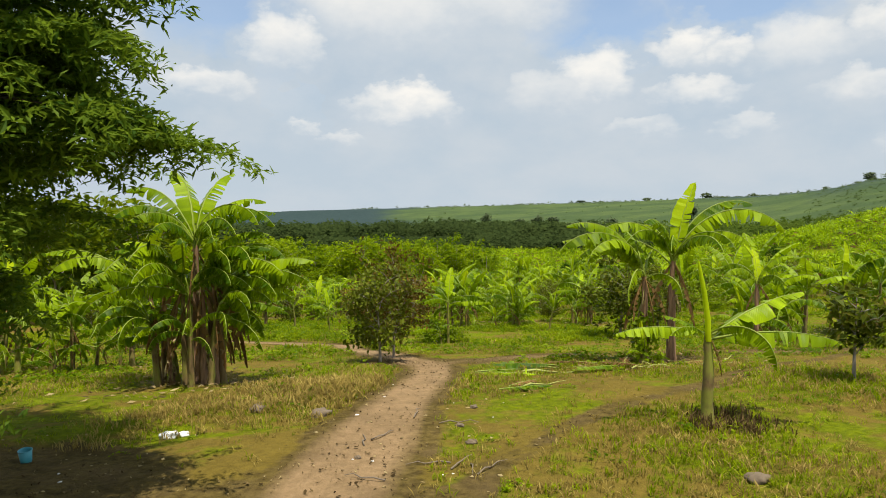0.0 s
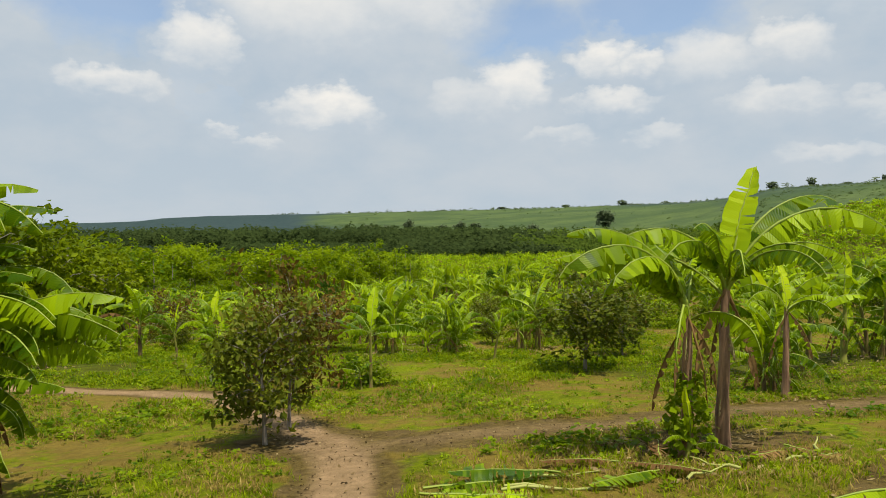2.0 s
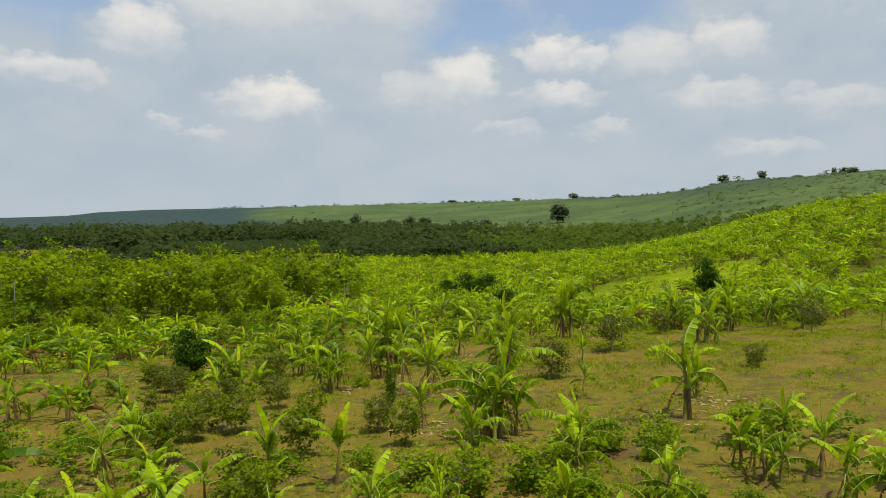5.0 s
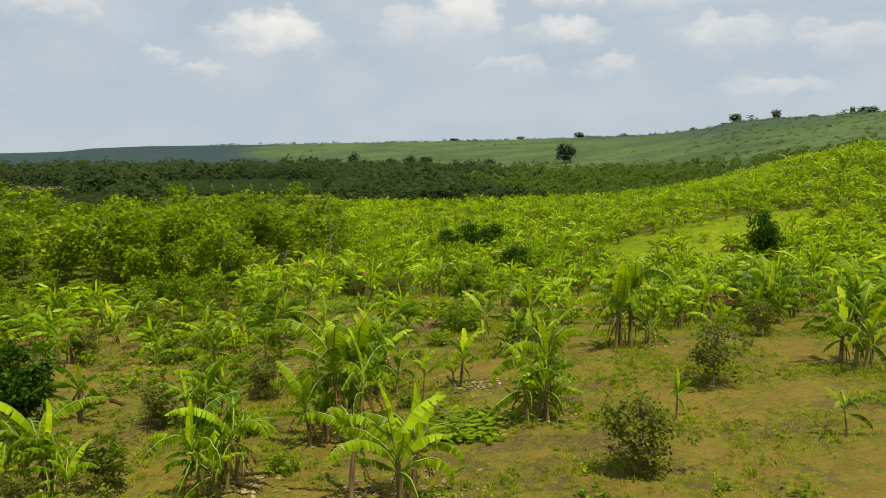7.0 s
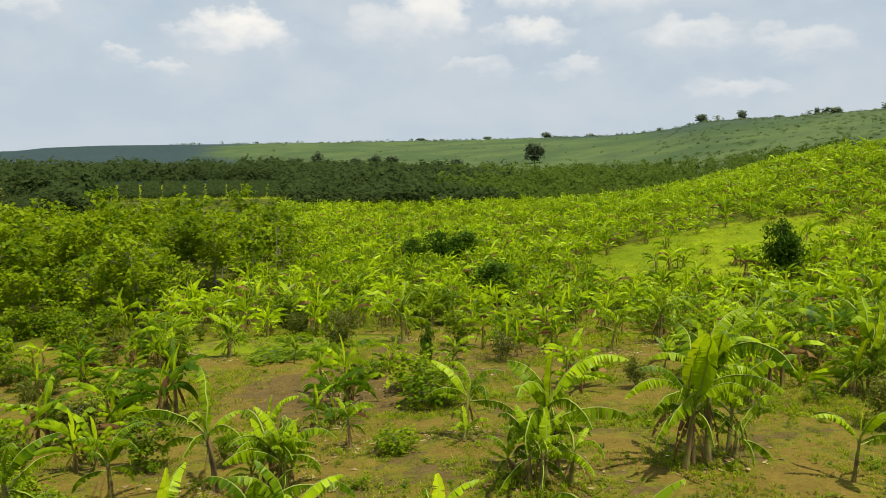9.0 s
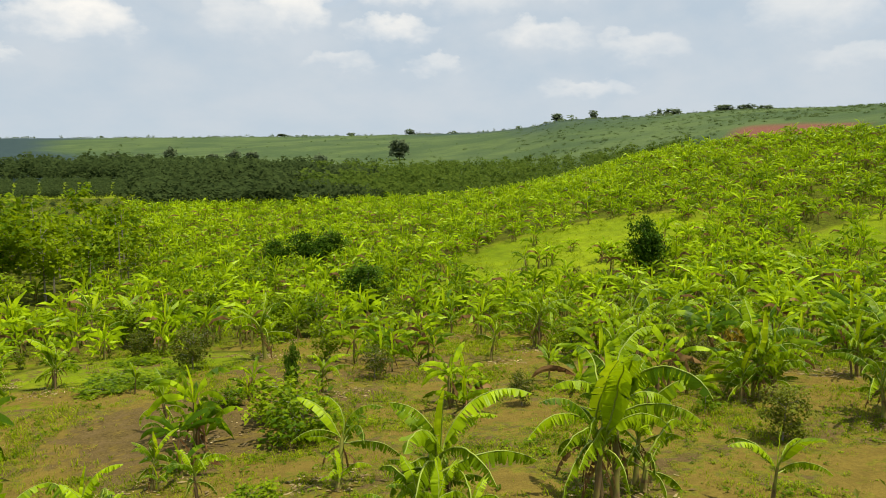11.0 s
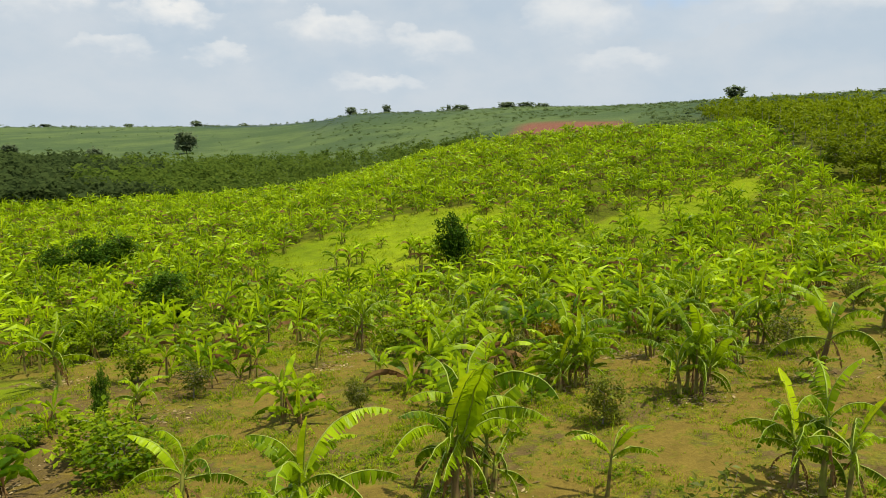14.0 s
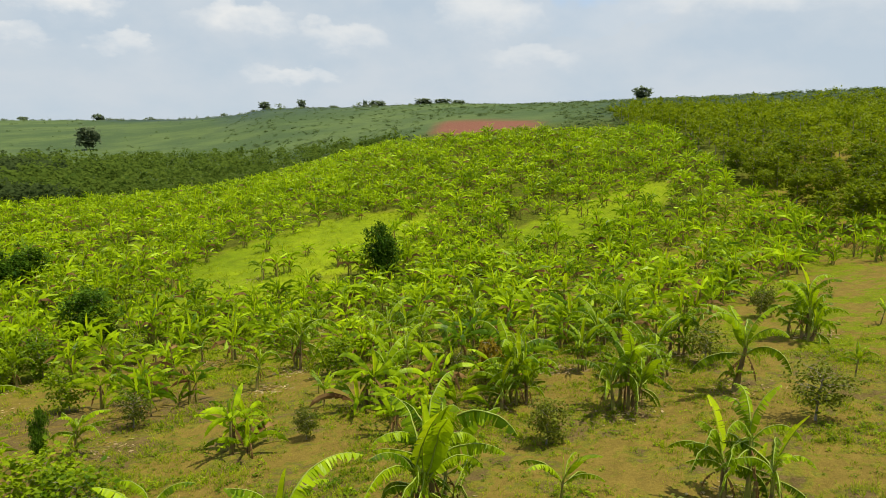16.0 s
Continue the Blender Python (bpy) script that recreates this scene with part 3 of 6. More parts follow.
LEAF_LOW = [leaf_mesh("leaf", M_BANANA, seed=30 + k, rise=r, bend=b, width=w, tear=t, droop=d) for k, (r, b, w, t, d) in enumerate(
    [(26, 60, 0.165, 0.80, 1.05), (8, 85, 0.145, 0.85, 1.1), (34, 135, 0.145, 0.85, 1.1)])]
LEAF_FLAT = [leaf_mesh("leaf", M_BANANA, seed=40 + k, rise=r, bend=b, width=w, tear=t, droop=d) for k, (r, b, w, t, d) in enumerate([(34, 30, 0.165, 0.35, 0.30), (14, 34, 0.145, 0.55, 0.75), (52, 70, 0.13, 0.5, 0.6)])]
LEAF_NEW = [leaf_mesh("leaf", M_BANANA_NEW, seed=50 + k, rise=r, bend=b, width=w, tear=t, droop=d) for k, (r, b, w, t, d) in enumerate(
    [(86, 6, 0.115, 0.05, -0.6), (80, 24, 0.135, 0.15, -0.2), (84, 10, 0.06, 0.0, -1.1)])]
LEAF_DRY = [leaf_mesh("dry_leaf", M_DRY, seed=70 + k, rise=r, bend=b, width=w, tear=0.9, droop=d, segs=9) for k, (r, b, w, d) in enumerate([(-42, 46, 0.075, 0.9), (-58, 30, 0.055, 1.1), (-20, 70, 0.085, 0.8)])]


LEAF_HUSK = [leaf_mesh("dry_sheath", M_HUSK, seed=90 + k, rise=-62, bend=26, width=w, tear=0.6, droop=0.9, segs=6) for k, w in enumerate((0.16, 0.11))]


def tube(points, radii, sides=9):
    """A tapered tube along points: vertices and quads."""
    points, verts, faces = [Vector(p) for p in points], [], []
    for k, p in enumerate(points):
        d = (points[min(k + 1, len(points) - 1)] - points[max(k - 1, 0)]).normalized()
        a = d.orthogonal().normalized() if abs(d.z) < 0.8 else Vector((1, 0, 0)).cross(d).normalized()
        b = d.cross(a)
        for j in range(sides):
            an = 2 * math.pi * j / sides
            verts.append(p + (a * math.cos(an) + b * math.sin(an)) * radii[k])
    for k in range(len(points) - 1):
        for j in range(sides):
            q = (j + 1) % sides
            faces.append((k * sides + j, k * sides + q, (k + 1) * sides + q, (k + 1) * sides + j))
    return verts, faces


def stem_mesh(seed, lean, mat):
    rng = random.Random(seed)
    pts, rad = [], []
    for k in range(9):
        s = k / 8
        pts.append((lean * s * s + rng.uniform(-1, 1) * 0.006, rng.uniform(-1, 1) * 0.006, s - 0.04))
        rad.append((0.075 - 0.035 * s + (0.03 * (1 - s / 0.12) if s < 0.12 else 0)) * rng.uniform(0.92, 1.08))
    v, f = tube(pts, rad, 11)
    return raw_mesh("pseudostem", v, f, [mat])


STEMS = [stem_mesh(1, 0.02, M_STEM), stem_mesh(2, 0.10, M_STEM), stem_mesh(3, -0.06, M_STEM), stem_mesh(4, 0.15, M_STEM)]
STEMS_DRY = [stem_mesh(5, 0.02, M_STEM_DRY), stem_mesh(6, 0.08, M_STEM_DRY)]


def split_leaf(me):
    """Blade and midrib of a leaf mesh as two meshes."""
    v, out = np.empty(len(me.vertices) * 3), []
    me.vertices.foreach_get("co", v)
    v = v.reshape(-1, 3)
    uv = np.empty(len(me.loops) * 2)
    me.uv_layers[0].data.foreach_get("uv", uv)
    uv = uv.reshape(-1, 2)
    for n, name in ((0, me.name.split(".")[0]), (1, "midrib")):
        faces = [list(q.vertices) for q in me.polygons if q.material_index == n]
        used = sorted({c for q in faces for c in q})
        index = {c: k for k, c in enumerate(used)}
        where = {l.vertex_index: uv[l.index] for l in me.loops}
        out.append(raw_mesh(name, v[used], np.array([[index[c] for c in q] for q in faces]), [me.materials[n]], uv=np.array([where[c] for c in used])))
    return out


SPLIT = {}


def child(name, data, parent, m):
    ob = new(name, data)
    ob.parent = parent
    ob.matrix_basis = m
    return ob


def crown_of(plant, rng, top, stem_h, leaf_len, n, new_leaf=True, n_dry=2, low=0.3):
    """Leaves in a spiral round the top of one stem."""
    turn = rng.uniform(0, 360)
    for k in range(n):
        turn += 137.5 + rng.uniform(-30, 30)
        s = k / max(n - 1, 1)
        pool = LEAF_LOW if s < low else LEAF_OPEN
        size = leaf_len * rng.uniform(0.65, 1.2) * (0.85 if s < low else 1.0)
        drop = (1 - s) * stem_h * 0.18
        child("leaf", rng.choice(pool), plant, Matrix.Translation(top - Vector((0, 0, drop))) @ pose(0, 0, 0, rng.uniform(-14, 14), rng.uniform(-16, 12) - 6 * s, turn) @ Matrix.Diagonal((size, size, size, 1)))
    if new_leaf:
        size = leaf_len * rng.uniform(0.65, 0.95)
        child("leaf", rng.choice(LEAF_NEW), plant, Matrix.Translation(top) @ pose(0, 0, 0, rng.uniform(-6, 6), rng.uniform(-6, 6), rng.uniform(0, 360)) @ Matrix.Diagonal((size, size, size, 1)))
    for k in range(n_dry):
        size = stem_h * rng.uniform(0.5, 0.8)
        child("dry_leaf", rng.choice(LEAF_DRY), plant, Matrix.Translation(top - Vector((0, 0, stem_h * rng.uniform(0.08, 0.3)))) @ pose(0, 0, 0, 0, 0, rng.uniform(0, 360)) @ Matrix.Diagonal((size, size, size, 1)))


def add_stem(plant, rng, at, stem_h, thick, lean_turn):
    me = rng.choice(STEMS)
    m = Matrix.Translation(at) @ pose(0, 0, 0, rng.uniform(-5, 5), rng.uniform(-5, 5), lean_turn) @ Matrix.Diagonal((thick, thick, stem_h, 1))
    child("pseudostem", me, plant, m)
    return m @ Vector((me.vertices[-1].co + me.vertices[-6].co) / 2)


BANANA_LABELS = {"single": "green banana plant with one brown-sheathed stem and torn arching leaves",
                 "young": "young banana plant with a slim stem and yellow-green leaves",
                 "clump": "clump of banana stems with dry brown sheaths and torn green leaves"}


def banana(x, y, size, kind, seed, leaves=None):
    rng = random.Random(seed)
    plant = tagged(new("banana_plant"), BANANA_LABELS[kind], "banana plant", group="banana plants of the plantation")
    plant.matrix_basis = pose(x, y, gz(x, y) - 0.03, 0, 0, rng.uniform(0, 360))
    plant.empty_display_size = 0.2
    if kind == "clump":
        for k in range(rng.choice((5, 5, 6, 7)) if y < 96 else 3):
            a, r = rng.uniform(0, 6.28), (0 if k == 0 else rng.uniform(0.22, 0.62) * size / 2.6)
            h = size * (0.50 if k == 0 else rng.uniform(0.12, 0.46))
            top = add_stem(plant, rng, Vector((math.cos(a) * r, math.sin(a) * r, 0)), h, rng.uniform(0.6, 0.9) * size / 2.8, math.degrees(a))
            crown_of(plant, rng, top, h, (0.26 * size + h * 0.66) * rng.uniform(0.9, 1.15), leaves or rng.choice((7, 8, 9) if y < 96 else (6, 7)), rng.random() < 0.4, rng.choice((2, 3, 4)))
    elif kind == "single":
        h = size * 0.46
        top = add_stem(plant, rng, Vector((0, 0, 0)), h, size / 2.6, rng.uniform(0, 360))
        crown_of(plant, rng, top, h, size * 0.60, leaves or rng.choice((8, 9, 10)), rng.random() < 0.6, rng.choice((2, 3, 4)))
        for _k in range(rng.choice((0, 1, 1, 2))):
            h2 = size * rng.uniform(0.10, 0.32)
            top = add_stem(plant, rng, Vector((rng.uniform(-0.3, 0.3), rng.uniform(-0.3, 0.3), 0)), h2, size / 4, rng.uniform(0, 360))
            crown_of(plant, rng, top, h2, size * 0.36, 5, True, 0, 0.0)
    else:
        h = size * 0.44
        top = add_stem(plant, rng, Vector((0, 0, 0)), h, size / 3.6, rng.uniform(0, 360))
        crown_of(plant, rng, top, h * 0.8, size * 0.56, leaves or 6, True, 0, 0.2)
    return plant


# places and heights: x, y, height
CLUMPS_YARD = [(-8.9, 14.6, 2.6), (-7.4, 14.4, 1.9), (7.8, 18.0, 1.8), (9.3, 21.3, 2.8), (14.2, 23.0, 2.7), (2.8, 29.3, 2.0), (6.2, 29.9, 2.3), (0.9, 31.0, 2.4), (3.1, 31.2, 1.9), (7.0, 33.0, 2.2), (2.9, 33.6, 1.8), (11.4, 33.8, 2.9), (0.6, 35.4, 2.6), (-6.1, 35.4, 2.1), (-5.9, 42.4, 2.4)]
CLUMPS_SLOPE = [(-5.1, 44.7, 1.8), (11.2, 60.5, 3.9), (5.5, 74.9, 3.1), (-0.1, 76.3, 3.0), (16.4, 78.2, 3.6), (9.0, 78.7, 4.4), (31.5, 80.1, 3.8)]
CLUMPS_HOLLOW = [(11.1, 83.6, 3.1), (54.2, 84.7, 4.0), (18.9, 87.3, 3.7), (24.2, 87.0, 4.7), (38.0, 87.7, 3.5), (43.2, 89.0, 3.2), (10.8, 89.4, 2.9), (47.7, 89.7, 3.4), (36.4, 93.2, 3.6), (46.4, 94.3, 3.1), (68.6, 94.3, 3.7), (50.6, 95.1, 3.8), (41.6, 96.6, 2.5), (52.4, 97.6, 3.2), (59.0, 98.9, 3.2), (34.7, 99.0, 3.9)]
CLUMPS_BOTTOM = [(49.4, 100.0, 2.9), (45.5, 103.8, 3.7), (41.4, 104.5, 3.5), (41.7, 107.5, 3.9), (51.4, 108.1, 3.7), (36.4, 110.6, 3.9), (44.5, 113.8, 3.6), (38.9, 114.2, 3.3), (7.9, 116.5, 2.6), (43.5, 118.7, 3.0), (12.5, 128.9, 3.8), (9.1, 132.7, 3.8)]
CLUMPS = CLUMPS_YARD + CLUMPS_SLOPE + CLUMPS_HOLLOW + CLUMPS_BOTTOM
SINGLES_YARD = [(-6.6, 15.3, 2.0), (12.8, 22.8, 2.9), (11.1, 21.8, 2.6), (-11.4, 18.5, 3.0), (-8.4, 19.5, 2.6), (-9.2, 27.0, 2.6), (-7.2, 29.4, 2.3), (15.4, 37.4, 3.2), (-11.8, 42.5, 3.0)]
SINGLES_SLOPE = [(-4.5, 50.2, 2.4), (-2.3, 59.0, 2.6), (18.5, 59.9, 3.7), (21.0, 63.4, 2.0), (8.8, 63.7, 2.2), (10.3, 70.7, 3.6), (-4.6, 71.1, 2.0), (10.8, 72.6, 3.2), (9.1, 72.9, 3.1)]
SINGLES_HOLLOW = [(14.4, 82.9, 2.3), (42.7, 84.6, 4.5), (8.3, 85.2, 2.7), (-6.7, 85.6, 2.2), (-10.3, 89.9, 1.6), (9.0, 91.0, 3.6), (5.7, 91.8, 2.7), (17.7, 92.3, 3.1), (42.9, 93.1, 2.9), (13.6, 93.3, 2.2), (-0.4, 94.0, 1.9), (12.4, 96.4, 1.9)]
SINGLES_BOTTOM = [(56.9, 101.2, 3.4), (80.0, 101.4, 3.5), (13.3, 103.1, 3.1), (-5.2, 105.0, 2.5), (59.8, 105.2, 3.2), (20.9, 106.8, 2.5), (32.0, 108.9, 3.1), (-5.2, 109.8, 2.9), (49.8, 117.0, 3.2), (20.0, 118.0, 4.4), (4.7, 118.5, 2.7), (34.4, 119.8, 2.4), (2.3, 120.6, 3.2), (20.8, 121.1, 2.5), (30.1, 123.1, 2.7), (23.8, 125.3, 3.0), (14.7, 131.7, 2.5), (9.1, 135.8, 3.3), (18.4, 136.8, 3.8), (-15.3, 138.7, 3.1), (55.5, 144.0, 3.1)]
SINGLES = SINGLES_YARD + SINGLES_SLOPE + SINGLES_HOLLOW + SINGLES_BOTTOM
YOUNG_YARD = [(-5.8, 28.5, 1.9), (-4.1, 26.3, 1.4), (4.1, 26.9, 1.9), (-4.9, 31.1, 1.6), (-1.7, 36.3, 2.4), (-9.0, 39.4, 1.8), (-3.3, 41.4, 2.1)]
YOUNG_SLOPE = [(16.7, 66.0, 2.2), (24.8, 72.7, 1.9), (20.8, 76.1, 2.0), (46.1, 80.4, 2.3), (58.4, 81.8, 1.9)]
YOUNG_HOLLOW = [(27.2, 84.3, 2.8), (-12.6, 92.9, 2.1)]
YOUNG_BOTTOM = [(31.7, 102.0, 2.1), (33.4, 104.7, 1.7), (12.0, 111.6, 1.8), (-13.3, 112.4, 1.8), (34.6, 114.7, 2.3), (-18.6, 120.0, 2.3), (21.9, 130.2, 2.3)]
YOUNG = YOUNG_YARD + YOUNG_SLOPE + YOUNG_HOLLOW + YOUNG_BOTTOM
SHRUBS_YARD = [(-1.3, 14.9, 1.9), (6.05, 9.9, 1.5), (5.9, 23.5, 2.7), (8.1, 26.6, 2.2), (-2.4, 31.9, 1.6), (5.7, 37.0, 2.0), (8.1, 40.4, 1.4), (12.5, 41.4, 2.3)]
SHRUBS_SLOPE = [(17.6, 46.2, 2.0), (-11.9, 46.9, 1.9), (27.9, 69.1, 1.4), (2.6, 71.2, 1.8), (17.4, 72.2, 2.5), (-3.2, 76.1, 1.8)]
SHRUBS_HOLLOW = [(32.5, 88.4, 2.1), (59.2, 89.1, 2.3), (37.8, 98.0, 2.1), (28.2, 98.8, 1.6)]
SHRUBS_BOTTOM = [(-1.5, 107.3, 1.6), (15.3, 116.2, 2.8), (15.6, 119.6, 1.4), (15.1, 134.3, 1.4), (56.3, 135.2, 1.8)]
SHRUBS = SHRUBS_YARD + SHRUBS_SLOPE + SHRUBS_HOLLOW + SHRUBS_BOTTOM
PALE_SHRUBS_SLOPE = [(24.2, 79.3, 2.9), (40.3, 80.5, 2.7)]
PALE_SHRUBS_HOLLOW = [(46.4, 87.6, 2.4)]
PALE_SHRUBS_BOTTOM = [(24.4, 108.6, 2.1)]
PALE_SHRUBS = PALE_SHRUBS_SLOPE + PALE_SHRUBS_HOLLOW + PALE_SHRUBS_BOTTOM
LEAFY_HOLLOW = [(4.6, 88.9, 1.8), (6.2, 95.0, 2.4)]
LEAFY_BOTTOM = [(-2.6, 103.0, 2.3), (36.5, 106.9, 2.8), (23.6, 115.2, 2.8), (-8.0, 122.1, 2.6), (-4.1, 125.0, 3.2), (25.6, 125.8, 3.5)]
LEAFY = LEAFY_HOLLOW + LEAFY_BOTTOM
WEEDS_SLOPE = [(-2.6, 66.4, 1.2), (-1.7, 71.0, 1.1), (7.1, 76.1, 0.7), (13.4, 77.9, 0.5)]
WEEDS_HOLLOW = [(15.0, 91.6, 0.9), (2.4, 92.8, 1.1), (0.5, 96.9, 1.8), (18.2, 99.3, 2.1)]
WEEDS_BOTTOM = [(-1.1, 100.6, 1.2), (18.3, 102.9, 2.2), (3.3, 105.8, 2.1), (16.2, 106.4, 1.0), (28.7, 115.3, 0.9), (-1.5, 118.2, 1.7), (12.4, 120.8, 0.4), (10.4, 113.2, 0.5), (12.2, 113.8, 0.5), (14.0, 114.3, 0.5), (11.4, 115.2, 0.5), (-7.9, 131.8, 2.4), (-7.8, 134.6, 1.6), (-6.0, 137.2, 1.6)]
WEEDS = WEEDS_SLOPE + WEEDS_HOLLOW + WEEDS_BOTTOM
BROWN_SHRUBS = [(-1.1, 16.1, 2.5), (-2.7, 30.9, 1.9), (-1.2, 31.6, 2.1), (-3.9, 33.4, 1.7), (-7.9, 36.6, 2.2)]
DARK_TREES = [(-3.6, 84.6, 3.4, 3.7), (33.4, 136.9, 5.4, 4.6), (31.5, 172.0, 5.2, 4.6), (35.5, 171.0, 6.6, 5.6), (39.2, 172.5, 5.6, 5.2), (63.3, 132.3, 5.2, 6.6)]
VINE_POSTS = [(7.9, 67.8, 2.0), (19.3, 106.6, 3.0)]


def taller(y):
    """The bananas grow larger down the slope."""
    return float(np.interp(y, (30, 45, 75, 90), (1.0, 1.18, 1.42, 1.62)))


def hero_banana(x, y, stems, label, dry=()):
    """A banana plant with given stems: (dx, dy, height, thickness, lean turn, leaves); a leaf is (turn, length, mesh)."""
    plant = tagged(new("banana_plant"), label, "banana plant", group="banana plants of the plantation")
    plant.matrix_basis = pose(x, y, gz(x, y) - 0.03)
    for n, (dx, dy, h, thick, lean, leaves) in enumerate(stems):
        rng = random.Random(n + 5)
        me = STEMS_DRY[n % 2] if n in dry else STEMS[n % 4]
        m = pose(dx, dy, 0, 0, 0, lean) @ Matrix.Diagonal((thick, thick, h, 1))
        child("pseudostem", me, plant, m)
        if n in dry:
            for k in range(9):
                size, up = rng.uniform(0.22, 0.5), h * rng.uniform(0.2, 0.95)
                child("dry_sheath", LEAF_HUSK[k % 2], plant, m @ pose(0, 0, up / h, 0, 0, 0) @ Matrix.Diagonal((1 / thick, 1 / thick, 1 / h, 1)) @ pose(0, 0, 0, 0, 0, rng.uniform(0, 360)) @ Matrix.Diagonal((size, size, size, 1)))
        top = m @ Vector((me.vertices[-1].co + me.vertices[-6].co) / 2)
        for k, (turn, size, mesh) in enumerate(leaves):
            name = "dry_leaf" if mesh in LEAF_DRY else "leaf"
            if mesh not in SPLIT:
                SPLIT[mesh] = split_leaf(mesh)
            blade, rib = SPLIT[mesh]
            leaf = child(name, blade, plant, Matrix.Translation(top - Vector((0, 0, 0.03 * (k % 4)))) @ pose(0, 0, 0, rng.uniform(-6, 6), 0, turn) @ Matrix.Diagonal((size, size, size, 1)))
            child("midrib", rib, leaf, Matrix())
    return plant


O, W_, NW, DR, FL = LEAF_OPEN, LEAF_LOW, LEAF_NEW, LEAF_DRY, LEAF_FLAT
# the lone plant by the side path
_lone = hero_banana(2.93, 8.22, [(0, 0, 1.08, 1.05, 80, [(178, 1.05, FL[1]), (14, 1.30, FL[0]), (-8, 1.40, FL[1]), (24, 0.95, FL[0]), (-48, 1.05, W_[2]), (150, 0.55, FL[0]), (200, 0.6, O[4]), (70, 0.8, O[4]), (300, 0.5, DR[1]), (40, 0.5, DR[1])])],
            "lone banana plant with brown stem, furled spear and torn leaves")
_v, _f = tube([(0, 0, 0.95), (-0.01, 0, 1.2), (-0.05, 0.01, 1.5), (-0.10, 0.01, 1.75), (-0.12, 0.01, 1.86)], [0.036, 0.034, 0.030, 0.022, 0.006], 8)
child("rolled_leaf", raw_mesh("rolled_leaf", _v, _f, [M_BANANA_NEW], uv=np.array([(0.3, p.z) for p in _v])), _lone, Matrix())
# the young plant with the bright upright leaf
hero_banana(0.2, 21.3, [(0, 0, 1.35, 0.60, 100, [(75, 1.05, NW[1]), (170, 1.15, FL[1]), (188, 1.2, FL[0]), (15, 1.25, FL[1]), (-12, 1.2, W_[0]), (215, 1.0, W_[0]), (150, 0.9, O[0]), (330, 0.8, O[2])]), (-0.22, -0.2, 0.45, 0.4, 200, [(190, 0.8, W_[0]), (120, 0.6, O[4]), (20, 0.5, O[0])])],
            "young banana plant with broad leaves and a bright upright new leaf")
# the tall pair beside it
hero_banana(4.1, 13.0, [(0, 0, 1.95, 1.15, 20, [(40, 1.5, NW[1]), (185, 1.9, O[1]), (205, 1.6, O[5]), (160, 1.8, O[4]), (-8, 2.4, O[1]), (12, 2.1, O[0]), (-40, 1.5, O[5]), (120, 1.4, O[0]), (250, 1.4, O[2]), (-70, 1.5, O[2]), (30, 0.8, NW[2]), (225, 1.5, O[6]), (340, 1.6, O[2]), (200, 1.2, DR[0]), (330, 1.1, DR[1]), (90, 1.2, DR[1]), (20, 1.3, DR[1])])],
            "tall banana plant with ragged brown stem and upright new leaf", (0,))
_wrapped = hero_banana(3.55, 12.75, [(0, 0, 1.7, 1.05, 190, [(170, 1.65, FL[2]), (196, 2.1, O[1]), (186, 1.9, O[0]), (200, 1.6, O[5]), (150, 1.5, O[2]), (240, 1.4, W_[2]), (60, 1.3, O[1]), (300, 1.2, W_[2]), (215, 1.7, O[1]), (95, 1.1, O[3]), (10, 1.0, DR[0]), (150, 1.1, DR[1]), (270, 1.0, DR[1]), (220, 0.9, DR[0])]), (-0.1, -0.22, 0.28, 0.6, 30, [(260, 0.6, NW[0]), (200, 0.45, O[4]), (330, 0.45, W_[0]), (80, 0.4, O[4])])],
            "banana plant with a brown stem and drooping dry leaves", (0,))
hero_banana(7.5, 17.1, [(0, 0, 1.7, 0.95, 100, [(60, 1.3, O[1]), (140, 1.2, O[5]), (200, 1.3, O[2]), (280, 1.2, O[4]), (330, 1.3, O[0]), (20, 1.2, W_[2]), (100, 0.9, NW[1]), (180, 1.0, DR[1]), (300, 1.0, DR[0]), (50, 0.9, DR[1])])],
            "banana plant with a dry brown stem and hanging leaves", (0,))
# the great clump: stems crowd together, each with leaves above and dry sheaths below
_g = random.Random(64)
